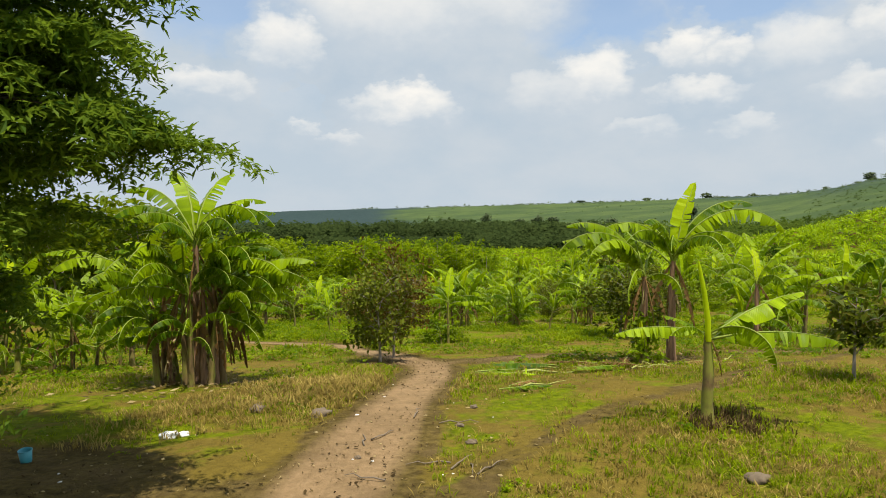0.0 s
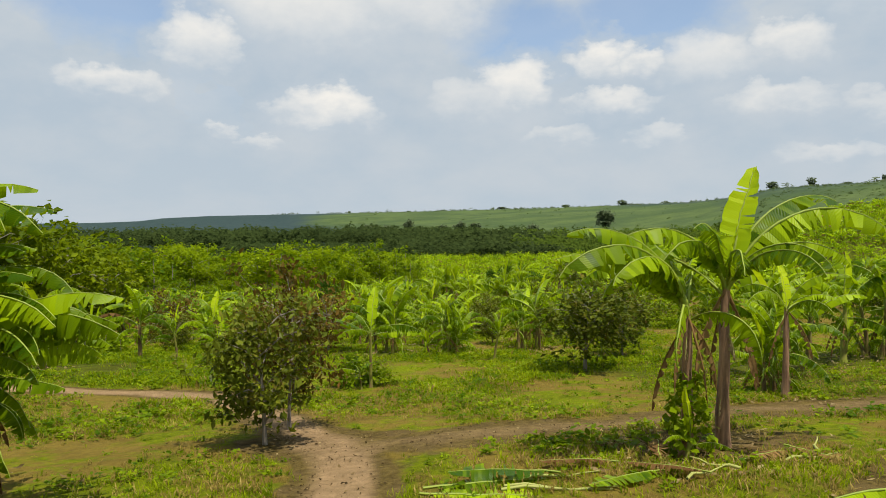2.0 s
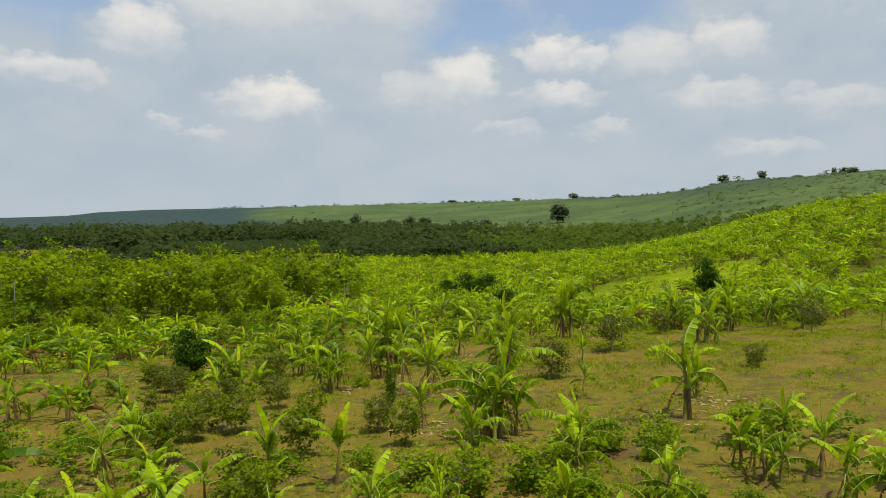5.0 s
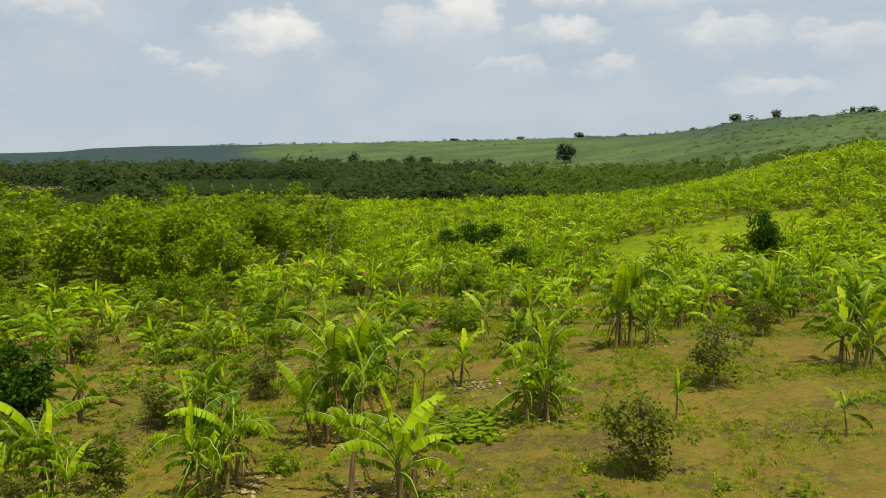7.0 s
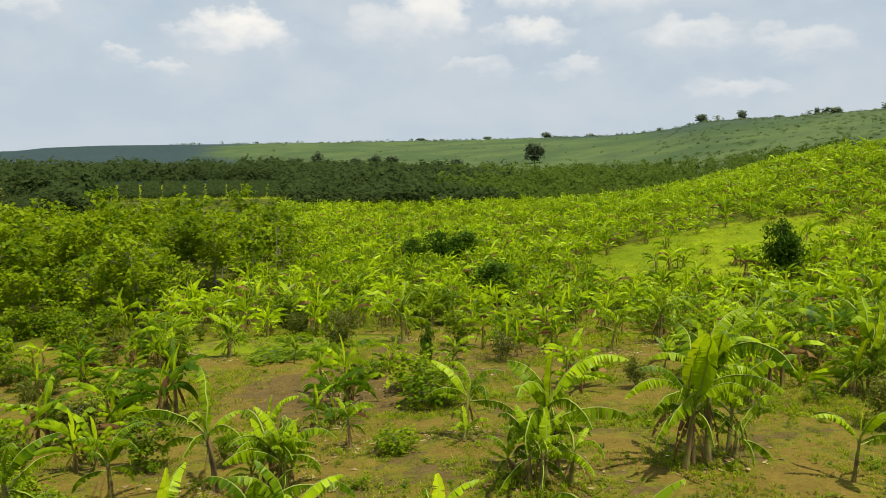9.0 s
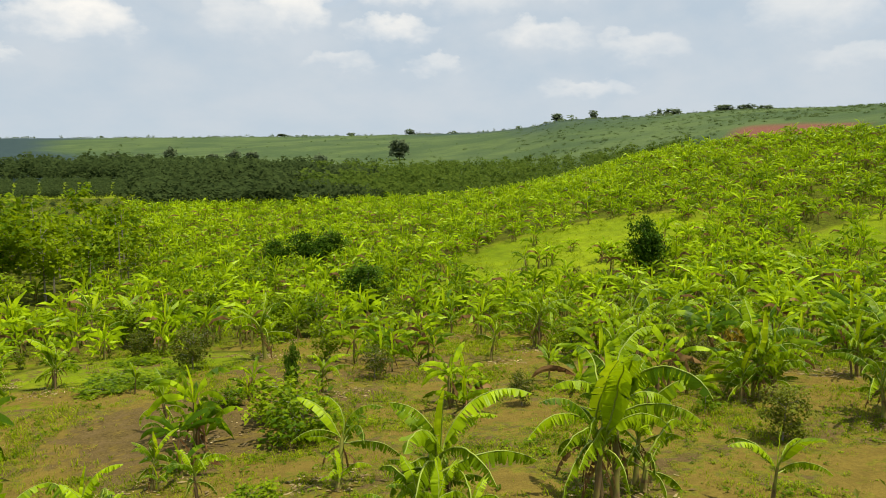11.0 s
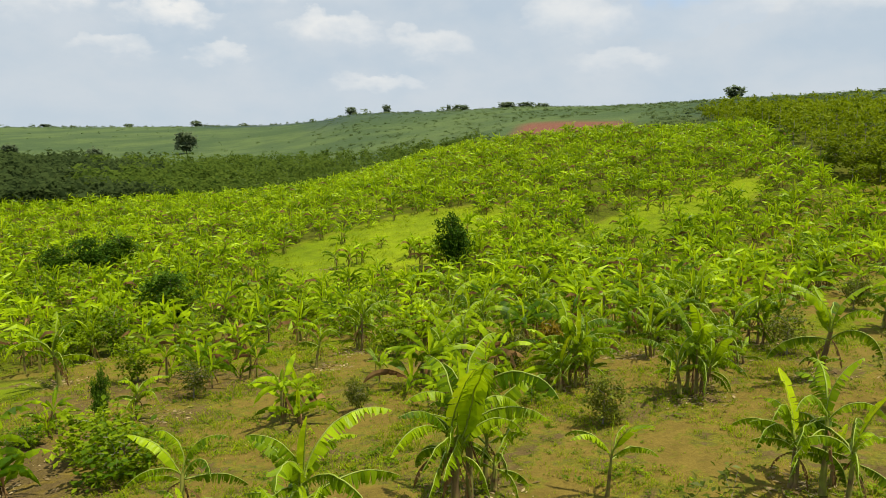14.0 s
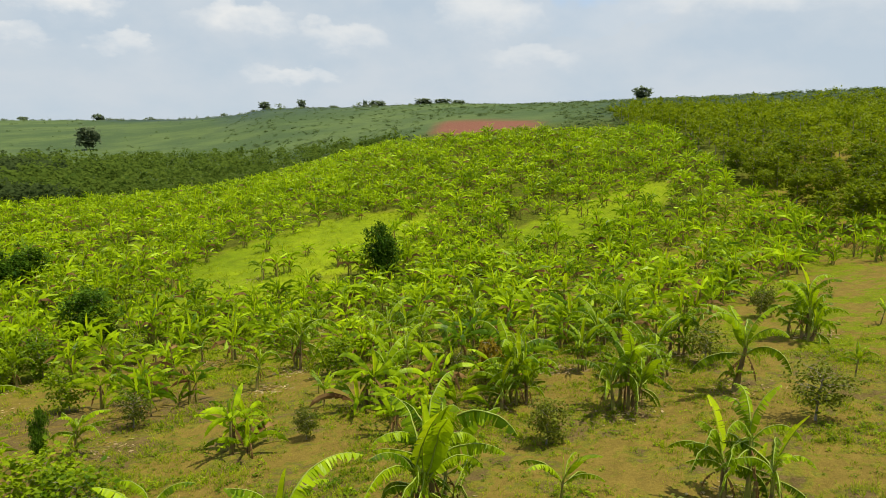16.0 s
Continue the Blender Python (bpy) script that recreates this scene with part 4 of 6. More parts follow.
_stems = [(0.10, 0.0, 2.45, 1.15, 30, [(128, 1.75, O[3]), (60, 1.75, O[3]), (18, 1.55, O[0]), (-8, 1.8, O[1]), (196, 1.7, O[1]), (165, 1.9, O[0]), (-42, 1.5, O[2]), (250, 1.4, O[2]), (300, 1.4, O[4]), (5, 1.5, FL[2]), (100, 1.3, O[6]), (220, 1.6, O[5]), (340, 1.7, O[5]), (180, 1.2, DR[0]), (0, 1.1, DR[1]), (270, 1.2, DR[1])]),
          (-0.52, -0.1, 1.6, 0.9, 190, [(95, 1.35, NW[0]), (178, 2.0, FL[2]), (205, 1.9, O[1]), (160, 1.5, O[4]), (60, 1.0, NW[1]), (235, 1.4, O[2]), (20, 1.2, O[0]), (300, 1.0, DR[0])]),
          (0.50, 0.05, 1.45, 1.0, 10, [(-5, 1.9, FL[2]), (20, 1.7, O[1]), (-30, 1.6, O[2]), (350, 1.2, FL[1]), (60, 1.2, O[5]), (320, 1.3, W_[2]), (0, 1.0, W_[1]), (330, 1.0, DR[1])]),
          (0.42, -0.30, 1.25, 0.9, 340, [(a, 1.0 + 0.12 * (k % 3), (W_[2], W_[1], O[5])[k % 3]) for k, a in enumerate((-60, -25, 0, 25, 50, -40, 10))]),
          (0.15, -0.45, 0.95, 0.9, 280, [(a, 0.85 + 0.1 * (k % 3), (W_[2], O[1], O[5])[k % 3]) for k, a in enumerate((200, 240, 280, 320, 170, 0))]),
          (-0.45, -0.30, 1.15, 0.8, 200, [(a, 1.1 + 0.12 * (k % 3), (O[1], W_[2], O[5])[k % 3]) for k, a in enumerate((150, 180, 205, 230, 260, 120))])]
for _k in range(13):
    _a = _k * 0.72 + _g.uniform(-0.2, 0.2)
    _d, _h = _g.uniform(0.10, 0.46), _g.choice((_g.uniform(0.5, 0.9), _g.uniform(1.1, 1.8), _g.uniform(1.2, 2.1)))
    _away = math.degrees(_a)
    _lv = [(_away + _g.uniform(-80, 80), _h * _g.uniform(0.5, 0.7) + 0.5, _g.choice((O[0], O[1], O[2], O[4], O[5], O[6], W_[0]))) for _ in range(6 if _h > 0.85 else 3)]
    _lv += [(_away + _g.uniform(-80, 80), _h * _g.uniform(0.5, 0.85), _g.choice((DR[0], DR[1], DR[1]))) for _ in range(3)]
    _stems.append((math.cos(_a) * _d * 1.25, math.sin(_a) * _d * 0.8, _h, _g.uniform(0.65, 1.0), _away, _lv))
hero_banana(-4.2, 12.05, _stems, "great clump of banana stems with brown sheaths and long torn leaves", (0, 6, 8, 11, 14, 17))

for _i, (_x, _y, _s) in enumerate(CLUMPS):
    banana(_x, _y, _s * 1.20, "clump", 1000 + _i)
for _i, (_x, _y, _s) in enumerate(SINGLES):
    banana(_x, _y, _s * 1.16, "single", 2000 + _i)
for _i, (_x, _y, _s) in enumerate(YOUNG):
    banana(_x, _y, _s * 1.12, "young", 3000 + _i)

# ground kept open between the plants: centre and radii
OPEN = [(12, 110, 11, 6.5), (25, 107, 6, 4.5), (11, 100, 6, 6), (28, 65, 12, 12), (37, 78, 9, 4.5), (16, 66, 6, 6), (7, 69, 5, 5), (13, 104, 9, 8), (26, 112, 10, 5), (-9, 90, 7, 8), (34, 88, 3, 4), (20, 83, 6, 3.5), (12, 119, 9, 4),
        (43, 84, 12, 3.5), (54, 80, 8, 6), (14, 76, 5, 4), (24, 96, 4, 4), (30, 104, 5, 4), (-14, 113, 6, 3), (2, 6, 9, 12), (1, 17, 9, 4.5), (21, 139, 6, 4)]


def open_ground(x, y):
    return y < 23 or any(((x - a) / p) ** 2 + ((y - b) / q) ** 2 < 1 for a, b, p, q in OPEN)


PLACED = [(x, y) for x, y, _ in CLUMPS + SINGLES + YOUNG + SHRUBS + PALE_SHRUBS + LEAFY + WEEDS + BROWN_SHRUBS]
FILL_BUSH, FILL_STUFF, FILL_WEED = [], [], []


def fill_between():
    """Plants that close the field between those placed one by one."""
    rng = random.Random(77)
    count = 0
    for x in np.arange(-46, 84, 2.15):
        for y in np.arange(33, 124, 2.15):
            px, py = x + rng.uniform(-0.9, 0.9), y + rng.uniform(-0.9, 0.9)
            az, az2 = math.degrees(math.atan2(px - 2, py - 6)), math.degrees(math.atan2(px - 10, py - 70))
            if (abs(az - 6) > 44 and not (py > 78 and 0 < az2 < 84)) or open_ground(px, py) or any((px - a) ** 2 + (py - b) ** 2 < 3.2 for a, b in PLACED):
                continue
            left = px < 8 + (py - 70) * 0.12
            if py < 58:
                chance = 0.85
            elif left:
                chance = 0.5 if py < 88 else 0.9
            else:
                chance = 0.10 if py < 92 or px < 30 else 0.72
            if rng.random() > chance:
                continue
            track = abs(px - (0.3 + py * 0.16))
            kind = rng.random()
            if kind < (0.55 if py < 58 else 0.30 if left or py < 92 else 0.78):
                s = rng.uniform(1.6, 2.4) * taller(py)
                if track < 14 and py < 92 and count < 85:
                    banana(px, py, s, rng.choice(("single", "single", "clump", "young")), 5000 + count)
                    count += 1
                else:
                    FILL_STUFF.append((px, py, gz(px, py), rng.uniform(0, 6.28), s * rng.uniform(0.95, 1.2), s, rng.randrange(8)))
            elif kind < 0.70:
                if track < 22:
                    FILL_BUSH.append((px, py, rng.uniform(1.1, 2.2), "shrub"))
            else:
                s = rng.uniform(0.5, 1.4)
                if track < 11 and py < 86:
                    FILL_BUSH.append((px, py, s, "weed"))
                else:
                    FILL_WEED.append((px, py, gz(px, py), rng.uniform(0, 6.28), s * 1.4, s, rng.randrange(3)))


fill_between()


# ---------------------------------------------------------------- leafy plants
def leaf_cloud(rng, centres, per, spread, leaf, aspect=0.45, droop=0.3, flat=0.7, wild=1.0):
    """Rhombic leaves scattered round the centres: vertices and quads."""
    c = np.repeat(np.asarray(centres, float), per, axis=0)
    n = len(c)
    c = c + rng.normal(0, 1, (n, 3)) * spread * np.array([1, 1, flat])
    a = rng.uniform(0, 2 * np.pi, n)
    e = rng.normal(-droop, 0.45 * wild, n)
    d = np.stack([np.cos(a) * np.cos(e), np.sin(a) * np.cos(e), np.sin(e)], -1)
    side = np.cross(d, rng.normal(0, 0.5 * wild, (n, 3)) + np.array([0, 0, 1.0]))
    side /= np.linalg.norm(side, axis=1)[:, None] + 1e-9
    size = leaf * rng.uniform(0.6, 1.25, n)[:, None]
    nrm = np.cross(side, d)
    v = np.stack([c, c + d * size * 0.5 + side * size * aspect * 0.5 + nrm * size * 0.08, c + d * size, c + d * size * 0.5 - side * size * aspect * 0.5 + nrm * size * 0.08], 1).reshape(-1, 3)
    return v, np.arange(4 * n).reshape(-1, 4)


def limbs(rng, trunk_h, crown_h, radius, n_limb, n_twig, thick, lean=0.05, low=0.35, top_bias=0.0):
    """Trunk, limbs and twigs of a small tree one unit scale: tubes and the twig ends."""
    verts, faces, ends = [], [], []

    def put(pts, rad, sides):
        v, f = tube(pts, rad, sides)
        faces.extend(tuple(c + len(verts) for c in q) for q in f)
        verts.extend(v)

    total = trunk_h + crown_h
    bendx, bendy = rng.normal(0, lean, 2)
    spine = [Vector((bendx * s * total * s, bendy * s * total * s, s * total * 0.9 - 0.06)) for s in np.linspace(0, 1, 7)]
    put(spine, [thick * (1 - 0.8 * s) * (1.35 if s == 0 else 1) for s in np.linspace(0, 1, 7)], 8)
    for k in range(n_limb):
        s = low + (1 - low) * (k + rng.uniform(0, 1)) / n_limb
        z0 = min(s * 0.9, 0.98)
        i = min(int(z0 * 6), 5)
        start = spine[i].lerp(spine[i + 1], z0 * 6 - i)
        a = k * 2.4 + rng.uniform(-0.5, 0.5)
        hs = (start.z - trunk_h) / crown_h
        reach = radius * math.sqrt(max(0.08, 1 - (2 * min(max(hs, 0), 1) - 0.75 - top_bias) ** 2)) * rng.uniform(0.7, 1.05)
        end = start + Vector((math.cos(a) * reach, math.sin(a) * reach, crown_h * rng.uniform(0.05, 0.30)))
        bow = start.lerp(end, 0.5) + Vector((0, 0, crown_h * 0.05))
        put([start, bow, end], [thick * 0.42 * (1.2 - s * 0.6), thick * 0.26, thick * 0.08], 5)
        for j in range(n_twig):
            f = rng.uniform(0.35, 1.0)
            p = start.lerp(bow, f * 2) if f < 0.5 else bow.lerp(end, f * 2 - 1)
            q = p + Vector(rng.normal(0, 1, 3)) * radius * 0.24
            q.z = max(q.z, trunk_h * 0.55)
            put([p, q], [thick * 0.1, thick * 0.04], 3)
            ends.append(q)
        ends.append(end)
    ends.append(spine[-1] + Vector((0, 0, crown_h * 0.08)))
    return np.array(verts), np.array(faces), np.array(ends)


def tree_meshes(seed, leaf_mat, bark_mat, trunk_h, crown_h, radius, n_limb, n_twig, thick, per, spread, leaf, aspect=0.45, droop=0.3, **kw):
    rng = np.random.default_rng(seed)
    v, f, ends = limbs(rng, trunk_h, crown_h, radius, n_limb, n_twig, thick, **kw)
    lv, lf = leaf_cloud(rng, ends, per, spread, leaf, aspect, droop)
    lv[:, 2] = np.maximum(lv[:, 2], 0.02)
    return raw_mesh("trunk", v, f, [bark_mat]), raw_mesh("crown", lv, lf, [leaf_mat], shade=False)


def plant_tree(name, x, y, meshes, scale, label, category, group="", turn=0.0, kind=""):
    t = tagged(new(name), label, category, group, kind)
    t.matrix_basis = pose(x, y, gz(x, y) - 0.03, 0, 0, turn) @ Matrix.Diagonal((*scale, 1))
    t.empty_display_size = 0.2
    for part_name, me in zip(("trunk", "crown"), meshes):
        child(part_name, me, t, Matrix())
    return t


# templates one metre tall
SHRUB_T = [tree_meshes(100 + k, M_SHRUB, M_BARK, 0.20, 0.78, 0.38, 14, 5, 0.020, 25, 0.060, 0.064, 0.58, 0.35, low=0.26) for k in range(4)]
WEED_T = [tree_meshes(120 + k, M_WEED, M_BARK, 0.03, 0.9, 0.62, 12, 4, 0.014, 13, 0.10, 0.13, 0.62, 0.1, low=0.05) for k in range(3)]
PALE_T = [tree_meshes(140 + k, M_PALE, M_BARK, 0.36, 0.62, 0.28, 15, 4, 0.011, 13, 0.032, 0.066, 0.62, 0.25, low=0.4) for k in range(4)]
OLIVE_T = [tree_meshes(160 + k, M_OLIVE, M_BARK, 0.22, 0.75, 0.36, 14, 4, 0.012, 15, 0.040, 0.075, 0.6, 0.25, low=0.28) for k in range(4)]
DARK_T = [tree_meshes(180 + k, M_DARK, M_BARK_DARK, 0.10, 0.88, 0.34, 16, 5, 0.018, 34, 0.065, 0.070, 0.55, 0.5, low=0.12) for k in range(3)]

SPARSE_T = tree_meshes(199, M_SHRUB, M_BARK, 0.36, 0.60, 0.30, 10, 3, 0.020, 12, 0.05, 0.11, 0.5, 0.4, low=0.40)
BROWN_T = [tree_meshes(190 + k, M_BROWN, M_BARK, 0.16, 0.80, 0.44, 13, 5, 0.020, 20, 0.062, 0.062, 0.58, 0.35, low=0.24) for k in range(2)]
PALE_SHRUB_T = tree_meshes(197, M_SHRUB, M_BARK, 0.34, 0.64, 0.40, 13, 5, 0.022, 13, 0.06, 0.075, 0.5, 0.3, low=0.34, lean=0.12)
ORANGE_T = tree_meshes(198, M_ORANGE, M_BARK, 0.18, 0.78, 0.30, 10, 4, 0.022, 10, 0.06, 0.13, 0.4, 0.7, low=0.22)

GREEN_T = [tree_meshes(230 + k, M_WEED, M_BARK, 0.14, 0.82, 0.36, 14, 4, 0.014, 13, 0.05, 0.085, 0.62, 0.2, low=0.16) for k in range(3)]

rnd = random.Random(7)
FRUIT = "small fruit tree with leathery brown-green leaves and a pale trunk"
plant_tree("fruit_shrub", -1.3, 14.9, SHRUB_T[0], (1.7, 1.7, 2.1), FRUIT, "small tree", "fruit trees between the bananas", 40)
plant_tree("fruit_shrub", 5.8, 10.28, SPARSE_T, (1.45, 1.45, 1.5), "young fruit tree with few dark glossy leaves and a thin trunk", "small tree", "fruit trees between the bananas", 10)
plant_tree("withered_tree", 39.1, 96.6, ORANGE_T, (2.4, 2.4, 2.9), "small tree with withered orange-brown leaves among the bananas", "small tree", "", 0)
for _x, _y, _s in SHRUBS[2:]:
    _w = _s * rnd.uniform(0.8, 1.05) * (1.25 if _y < 30 else 1)
    plant_tree("fruit_shrub", _x, _y, rnd.choice(SHRUB_T), (_w, _w, _s), FRUIT, "small tree", "fruit trees between the bananas", rnd.uniform(0, 360))
for _x, _y, _s in BROWN_SHRUBS:
    plant_tree("fruit_shrub", _x, _y, rnd.choice(BROWN_T), (_s * (0.60 if _y < 20 else 1.15), _s * (0.60 if _y < 20 else 1.15), _s * (1 if _y < 20 else 1.12)), "fruit tree with reddish-brown ageing leaves", "small tree", "fruit trees between the bananas", rnd.uniform(0, 360))
for _x, _y, _s in PALE_SHRUBS:
    plant_tree("fruit_shrub", _x, _y, PALE_SHRUB_T, (_s, _s, _s), "thin small tree with a pale bent trunk and sparse olive leaves", "small tree", "fruit trees between the bananas", rnd.uniform(0, 360))
for _x, _y, _s in LEAFY:
    plant_tree("leafy_bush", _x, _y, rnd.choice(GREEN_T), (_s, _s, _s), "bushy bright green tree between the banana plants", "bush", "leafy bushes", rnd.uniform(0, 360))
for _x, _y, _s in WEEDS:
    _w = _s * rnd.uniform(1.0, 1.4) if _s > 0.6 else 2.4 * rnd.uniform(0.8, 1.2)
    plant_tree("weed_bush", _x, _y, rnd.choice(WEED_T), (_w, _w, _s), "low spreading bush of bright green weeds", "bush", "weed bushes", rnd.uniform(0, 360))
for _x, _y, _s, _k in FILL_BUSH:
    _w = _s * rnd.uniform(0.9, 1.2)
    if _k == "shrub":
        plant_tree("fruit_shrub", _x, _y, rnd.choice(SHRUB_T if rnd.random() < 0.65 else OLIVE_T), (_w, _w, _s), "leafy shrub growing between the banana plants", "shrub", "shrubs between the bananas", rnd.uniform(0, 360))
    else:
        plant_tree("weed_bush", _x, _y, rnd.choice(WEED_T), (_w * 1.2, _w * 1.2, _s), "low spreading bush of bright green weeds", "bush", "weed bushes", rnd.uniform(0, 360))
for _x, _y, _w, _s in DARK_TREES:
    plant_tree("dark_tree", _x, _y, rnd.choice(DARK_T), (_w, _w, _s), "dense dark green tree standing among the bananas", "tree", "dark trees", rnd.uniform(0, 360))
for _x, _y, _s in VINE_POSTS:
    plant_tree("vine_post", _x, _y, rnd.choice(DARK_T), (_s * 0.35, _s * 0.35, _s), "dead stem wrapped in dark green creeper", "vine", "", rnd.uniform(0, 360))


def light_tree(seed, low, top, radius, lobes, per, leaf, flat=0.7, trunk=0.014):
    """A tree of few leaves for the distance, one metre tall: vertices, quads, material numbers."""
    rng = np.random.default_rng(seed)
    u = rng.normal(0, 1, (lobes, 3))
    u /= np.linalg.norm(u, axis=1)[:, None]
    c = u * rng.uniform(0.45, 1.0, (lobes, 1)) * np.array([radius, radius, (top - low) / 2]) + np.array([0, 0, (top + low) / 2])
    lv, lf = leaf_cloud(rng, c, per, radius * 0.19, leaf, 0.62, 0.25, flat)
    lv[:, 2] = np.maximum(lv[:, 2], 0.01)
    tv, tf = tube([(0, 0, -0.05), (0.02, 0.01, 0.5), (0, 0.02, 0.85)], [trunk, trunk * 0.7, trunk * 0.2], 4)
    return np.concatenate([np.array(tv), lv]), np.concatenate([np.array(tf), lf + len(tv)]), np.concatenate([np.zeros(len(tf), int), np.ones(len(lf), int)])


# ---------------------------------------------------------------- wide cover, joined
def scatter(name, base_v, base_f, places, mats, label, category, mat_index=None, uv=None):
    """Many small copies of a few shapes joined in one mesh. places: (x, y, z, turn, scale_xy, scale_z, which)."""
    vs, fs, mi, uvs, tones, off = [], [], [], [], [], 0
    rng = np.random.default_rng(len(places))
    for which in range(len(base_v)):
        mine = np.array([p for p in places if int(p[6]) == which], float).reshape(-1, 7)
        if not len(mine):
            continue
        bv, bf = np.asarray(base_v[which], float), np.asarray(base_f[which])
        c, s = np.cos(mine[:, 3])[:, None], np.sin(mine[:, 3])[:, None]
        x = (bv[None, :, 0] * c - bv[None, :, 1] * s) * mine[:, 4:5] + mine[:, 0:1]
        y = (bv[None, :, 0] * s + bv[None, :, 1] * c) * mine[:, 4:5] + mine[:, 1:2]
        z = bv[None, :, 2] * mine[:, 5:6] + mine[:, 2:3]
        vs.append(np.stack([x, y, z], -1).reshape(-1, 3))
        fs.append((bf[None] + (np.arange(len(mine)) * len(bv))[:, None, None]).reshape(-1, bf.shape[1]) + off)
        off += len(vs[-1])
        tones.append(np.repeat(rng.uniform(-0.5, 0.5, len(mine)), len(bv)))
        if mat_index is not None:
            mi.append(np.tile(mat_index[which], len(mine)))
        if uv is not None:
            uvs.append(np.tile(uv[which], (len(mine), 1)))
    me = raw_mesh(name, np.concatenate(vs), np.concatenate(fs), mats, uv=np.concatenate(uvs) if uv is not None else None, mat_index=np.concatenate(mi) if mi else None, shade=False)
    me.attributes.new("plant", "FLOAT", "POINT").data.foreach_set("value", np.concatenate(tones).astype(np.float32))
    return tagged(new(name, me), label, category, kind="stuff")


def wood(name, templates, light, mats, places, limit, near, label, far_label, group):
    """Trees: the nearest ones single, the rest joined."""
    places = sorted(places, key=lambda p: math.hypot(p[0] - near[0], p[1] - near[1]))
    for x, y, s in places[:limit]:
        plant_tree(name, x, y, rnd.choice(templates), (s, s, s), label, "tree", group, rnd.uniform(0, 360))
    arr = light
    scatter(name.replace("tree", "wood"), [a[0] for a in arr], [a[1] for a in arr], [(x, y, gz(x, y), rnd.uniform(0, 6.28), s, s, rnd.randrange(len(arr))) for x, y, s in places[limit:]],
            mats, far_label, "wood", [a[2] for a in arr])


def grove_edge(y):
    """The grove lies west of this line."""
    return float(np.interp(y, (104, 116, 128, 150, 163, 200, 214), (-9, -4, -1, 5, 13, 17, 11)))


_grove = [(x + rnd.uniform(-1.7, 1.7), y + rnd.uniform(-1.7, 1.7)) for x in np.arange(-72, 22, 4.4) for y in np.arange(106, 216, 4.4)]
_grove = [(x, y, rnd.uniform(2.2, 4.4) if y < 132 else rnd.choice((rnd.uniform(4.2, 7), rnd.uniform(7, 11)))) for x, y in _grove if x < grove_edge(y) + rnd.uniform(-3, 3) and (x < -12 or y > 112)]
_green = [p for k, p in enumerate(_grove) if k % 5 in (1, 3) or (p[1] < 135 and k % 5 == 0)]
_green += [(rnd.uniform(14, 36), rnd.uniform(146, 204), rnd.uniform(2.6, 5.0)) for _ in range(46)] + [(rnd.uniform(12, 46), rnd.uniform(122, 172), rnd.uniform(2.4, 4.4)) for _ in range(60)] + [(rnd.uniform(30, 62), rnd.uniform(126, 176), rnd.uniform(1.8, 3.2)) for _ in range(16)] + [(rnd.uniform(44, 82), rnd.uniform(160, 240), rnd.uniform(2.0, 3.6)) for _ in range(40)]
_pale = [p for p in _grove if p not in set(_green)]
wood("pale_tree", PALE_T, [light_tree(400 + k, 0.36, 0.98, 0.26, 14, 14, 0.10) for k in range(5)], [M_BARK, M_PALE], _pale, 60, (10, 66), "slender pale-green tree with a light trunk in a grove", "grove of slender pale-green trees", "grove of pale trees")
wood("leafy_tree", GREEN_T, [light_tree(460 + k, 0.12, 0.98, 0.36, 13, 14, 0.11) for k in range(5)], [M_BARK, M_WEED], [(x, y, h * 0.8) for x, y, h in _green], 60, (10, 66), "bushy bright green tree at the edge of the grove", "thicket of bushy green trees", "bushy trees of the grove")


# taller trees beyond the west edge of the yard
for _x, _y, _h in [(-13.6, 38.6, 4.6), (-15.6, 37.8, 5.6), (-17.4, 40.2, 6.2), (-15.8, 43.0, 5.4), (-19.6, 43.6, 6.8), (-17.8, 47.4, 6.2), (-22.0, 46.8, 7.2), (-20.6, 51.6, 6.8), (-24.4, 52.4, 7.6), (-22.6, 56.8, 7.2), (-13.0, 42.4, 4.2), (-15.0, 48.6, 4.8),
                   (-18.4, 54.6, 5.6), (-20.0, 37.4, 6.6), (-24.0, 41.0, 7.0), (-27.4, 47.4, 7.6)]:
    plant_tree("leafy_tree", _x, _y, rnd.choice(OLIVE_T), (_h * rnd.uniform(0.95, 1.2), _h * rnd.uniform(0.95, 1.2), _h * rnd.uniform(1.05, 1.2)), "broad leafy tree beyond the edge of the yard", "tree", "trees beyond the yard", rnd.uniform(0, 360))


def in_plantation(x, y):
    return x > (98 + (y - 89) * 0.87 if y < 112 else 118 + (y - 112) * 1.35)


_plant = [(x + rnd.uniform(-1.5, 1.5), y + rnd.uniform(-1.5, 1.5), rnd.uniform(4.2, 6.6)) for x in np.arange(84, 270, 4.3) for y in np.arange(66, 215, 4.3)]
_plant = [p for p in _plant if in_plantation(p[0] + rnd.uniform(-3, 3), p[1]) and math.degrees(math.atan2(p[0] - 10, p[1] - 72)) < 86]
wood("olive_tree", OLIVE_T, [light_tree(420 + k, 0.2, 0.98, 0.36, 12, 13, 0.12) for k in range(5)], [M_BARK, M_OLIVE], _plant, 60, (10, 72), "yellow-green plantation tree on the hillside", "hillside plantation of yellow-green trees", "hillside plantation trees")


_wd = [light_tree(440 + k, 0.05, 0.95, 0.62, 12, 12, 0.17) for k in range(3)]
scatter("undergrowth", [a[0] for a in _wd], [a[1] for a in _wd], FILL_WEED, [M_BARK, M_WEED], "spreading green undergrowth between the banana plants", "undergrowth", [a[2] for a in _wd])


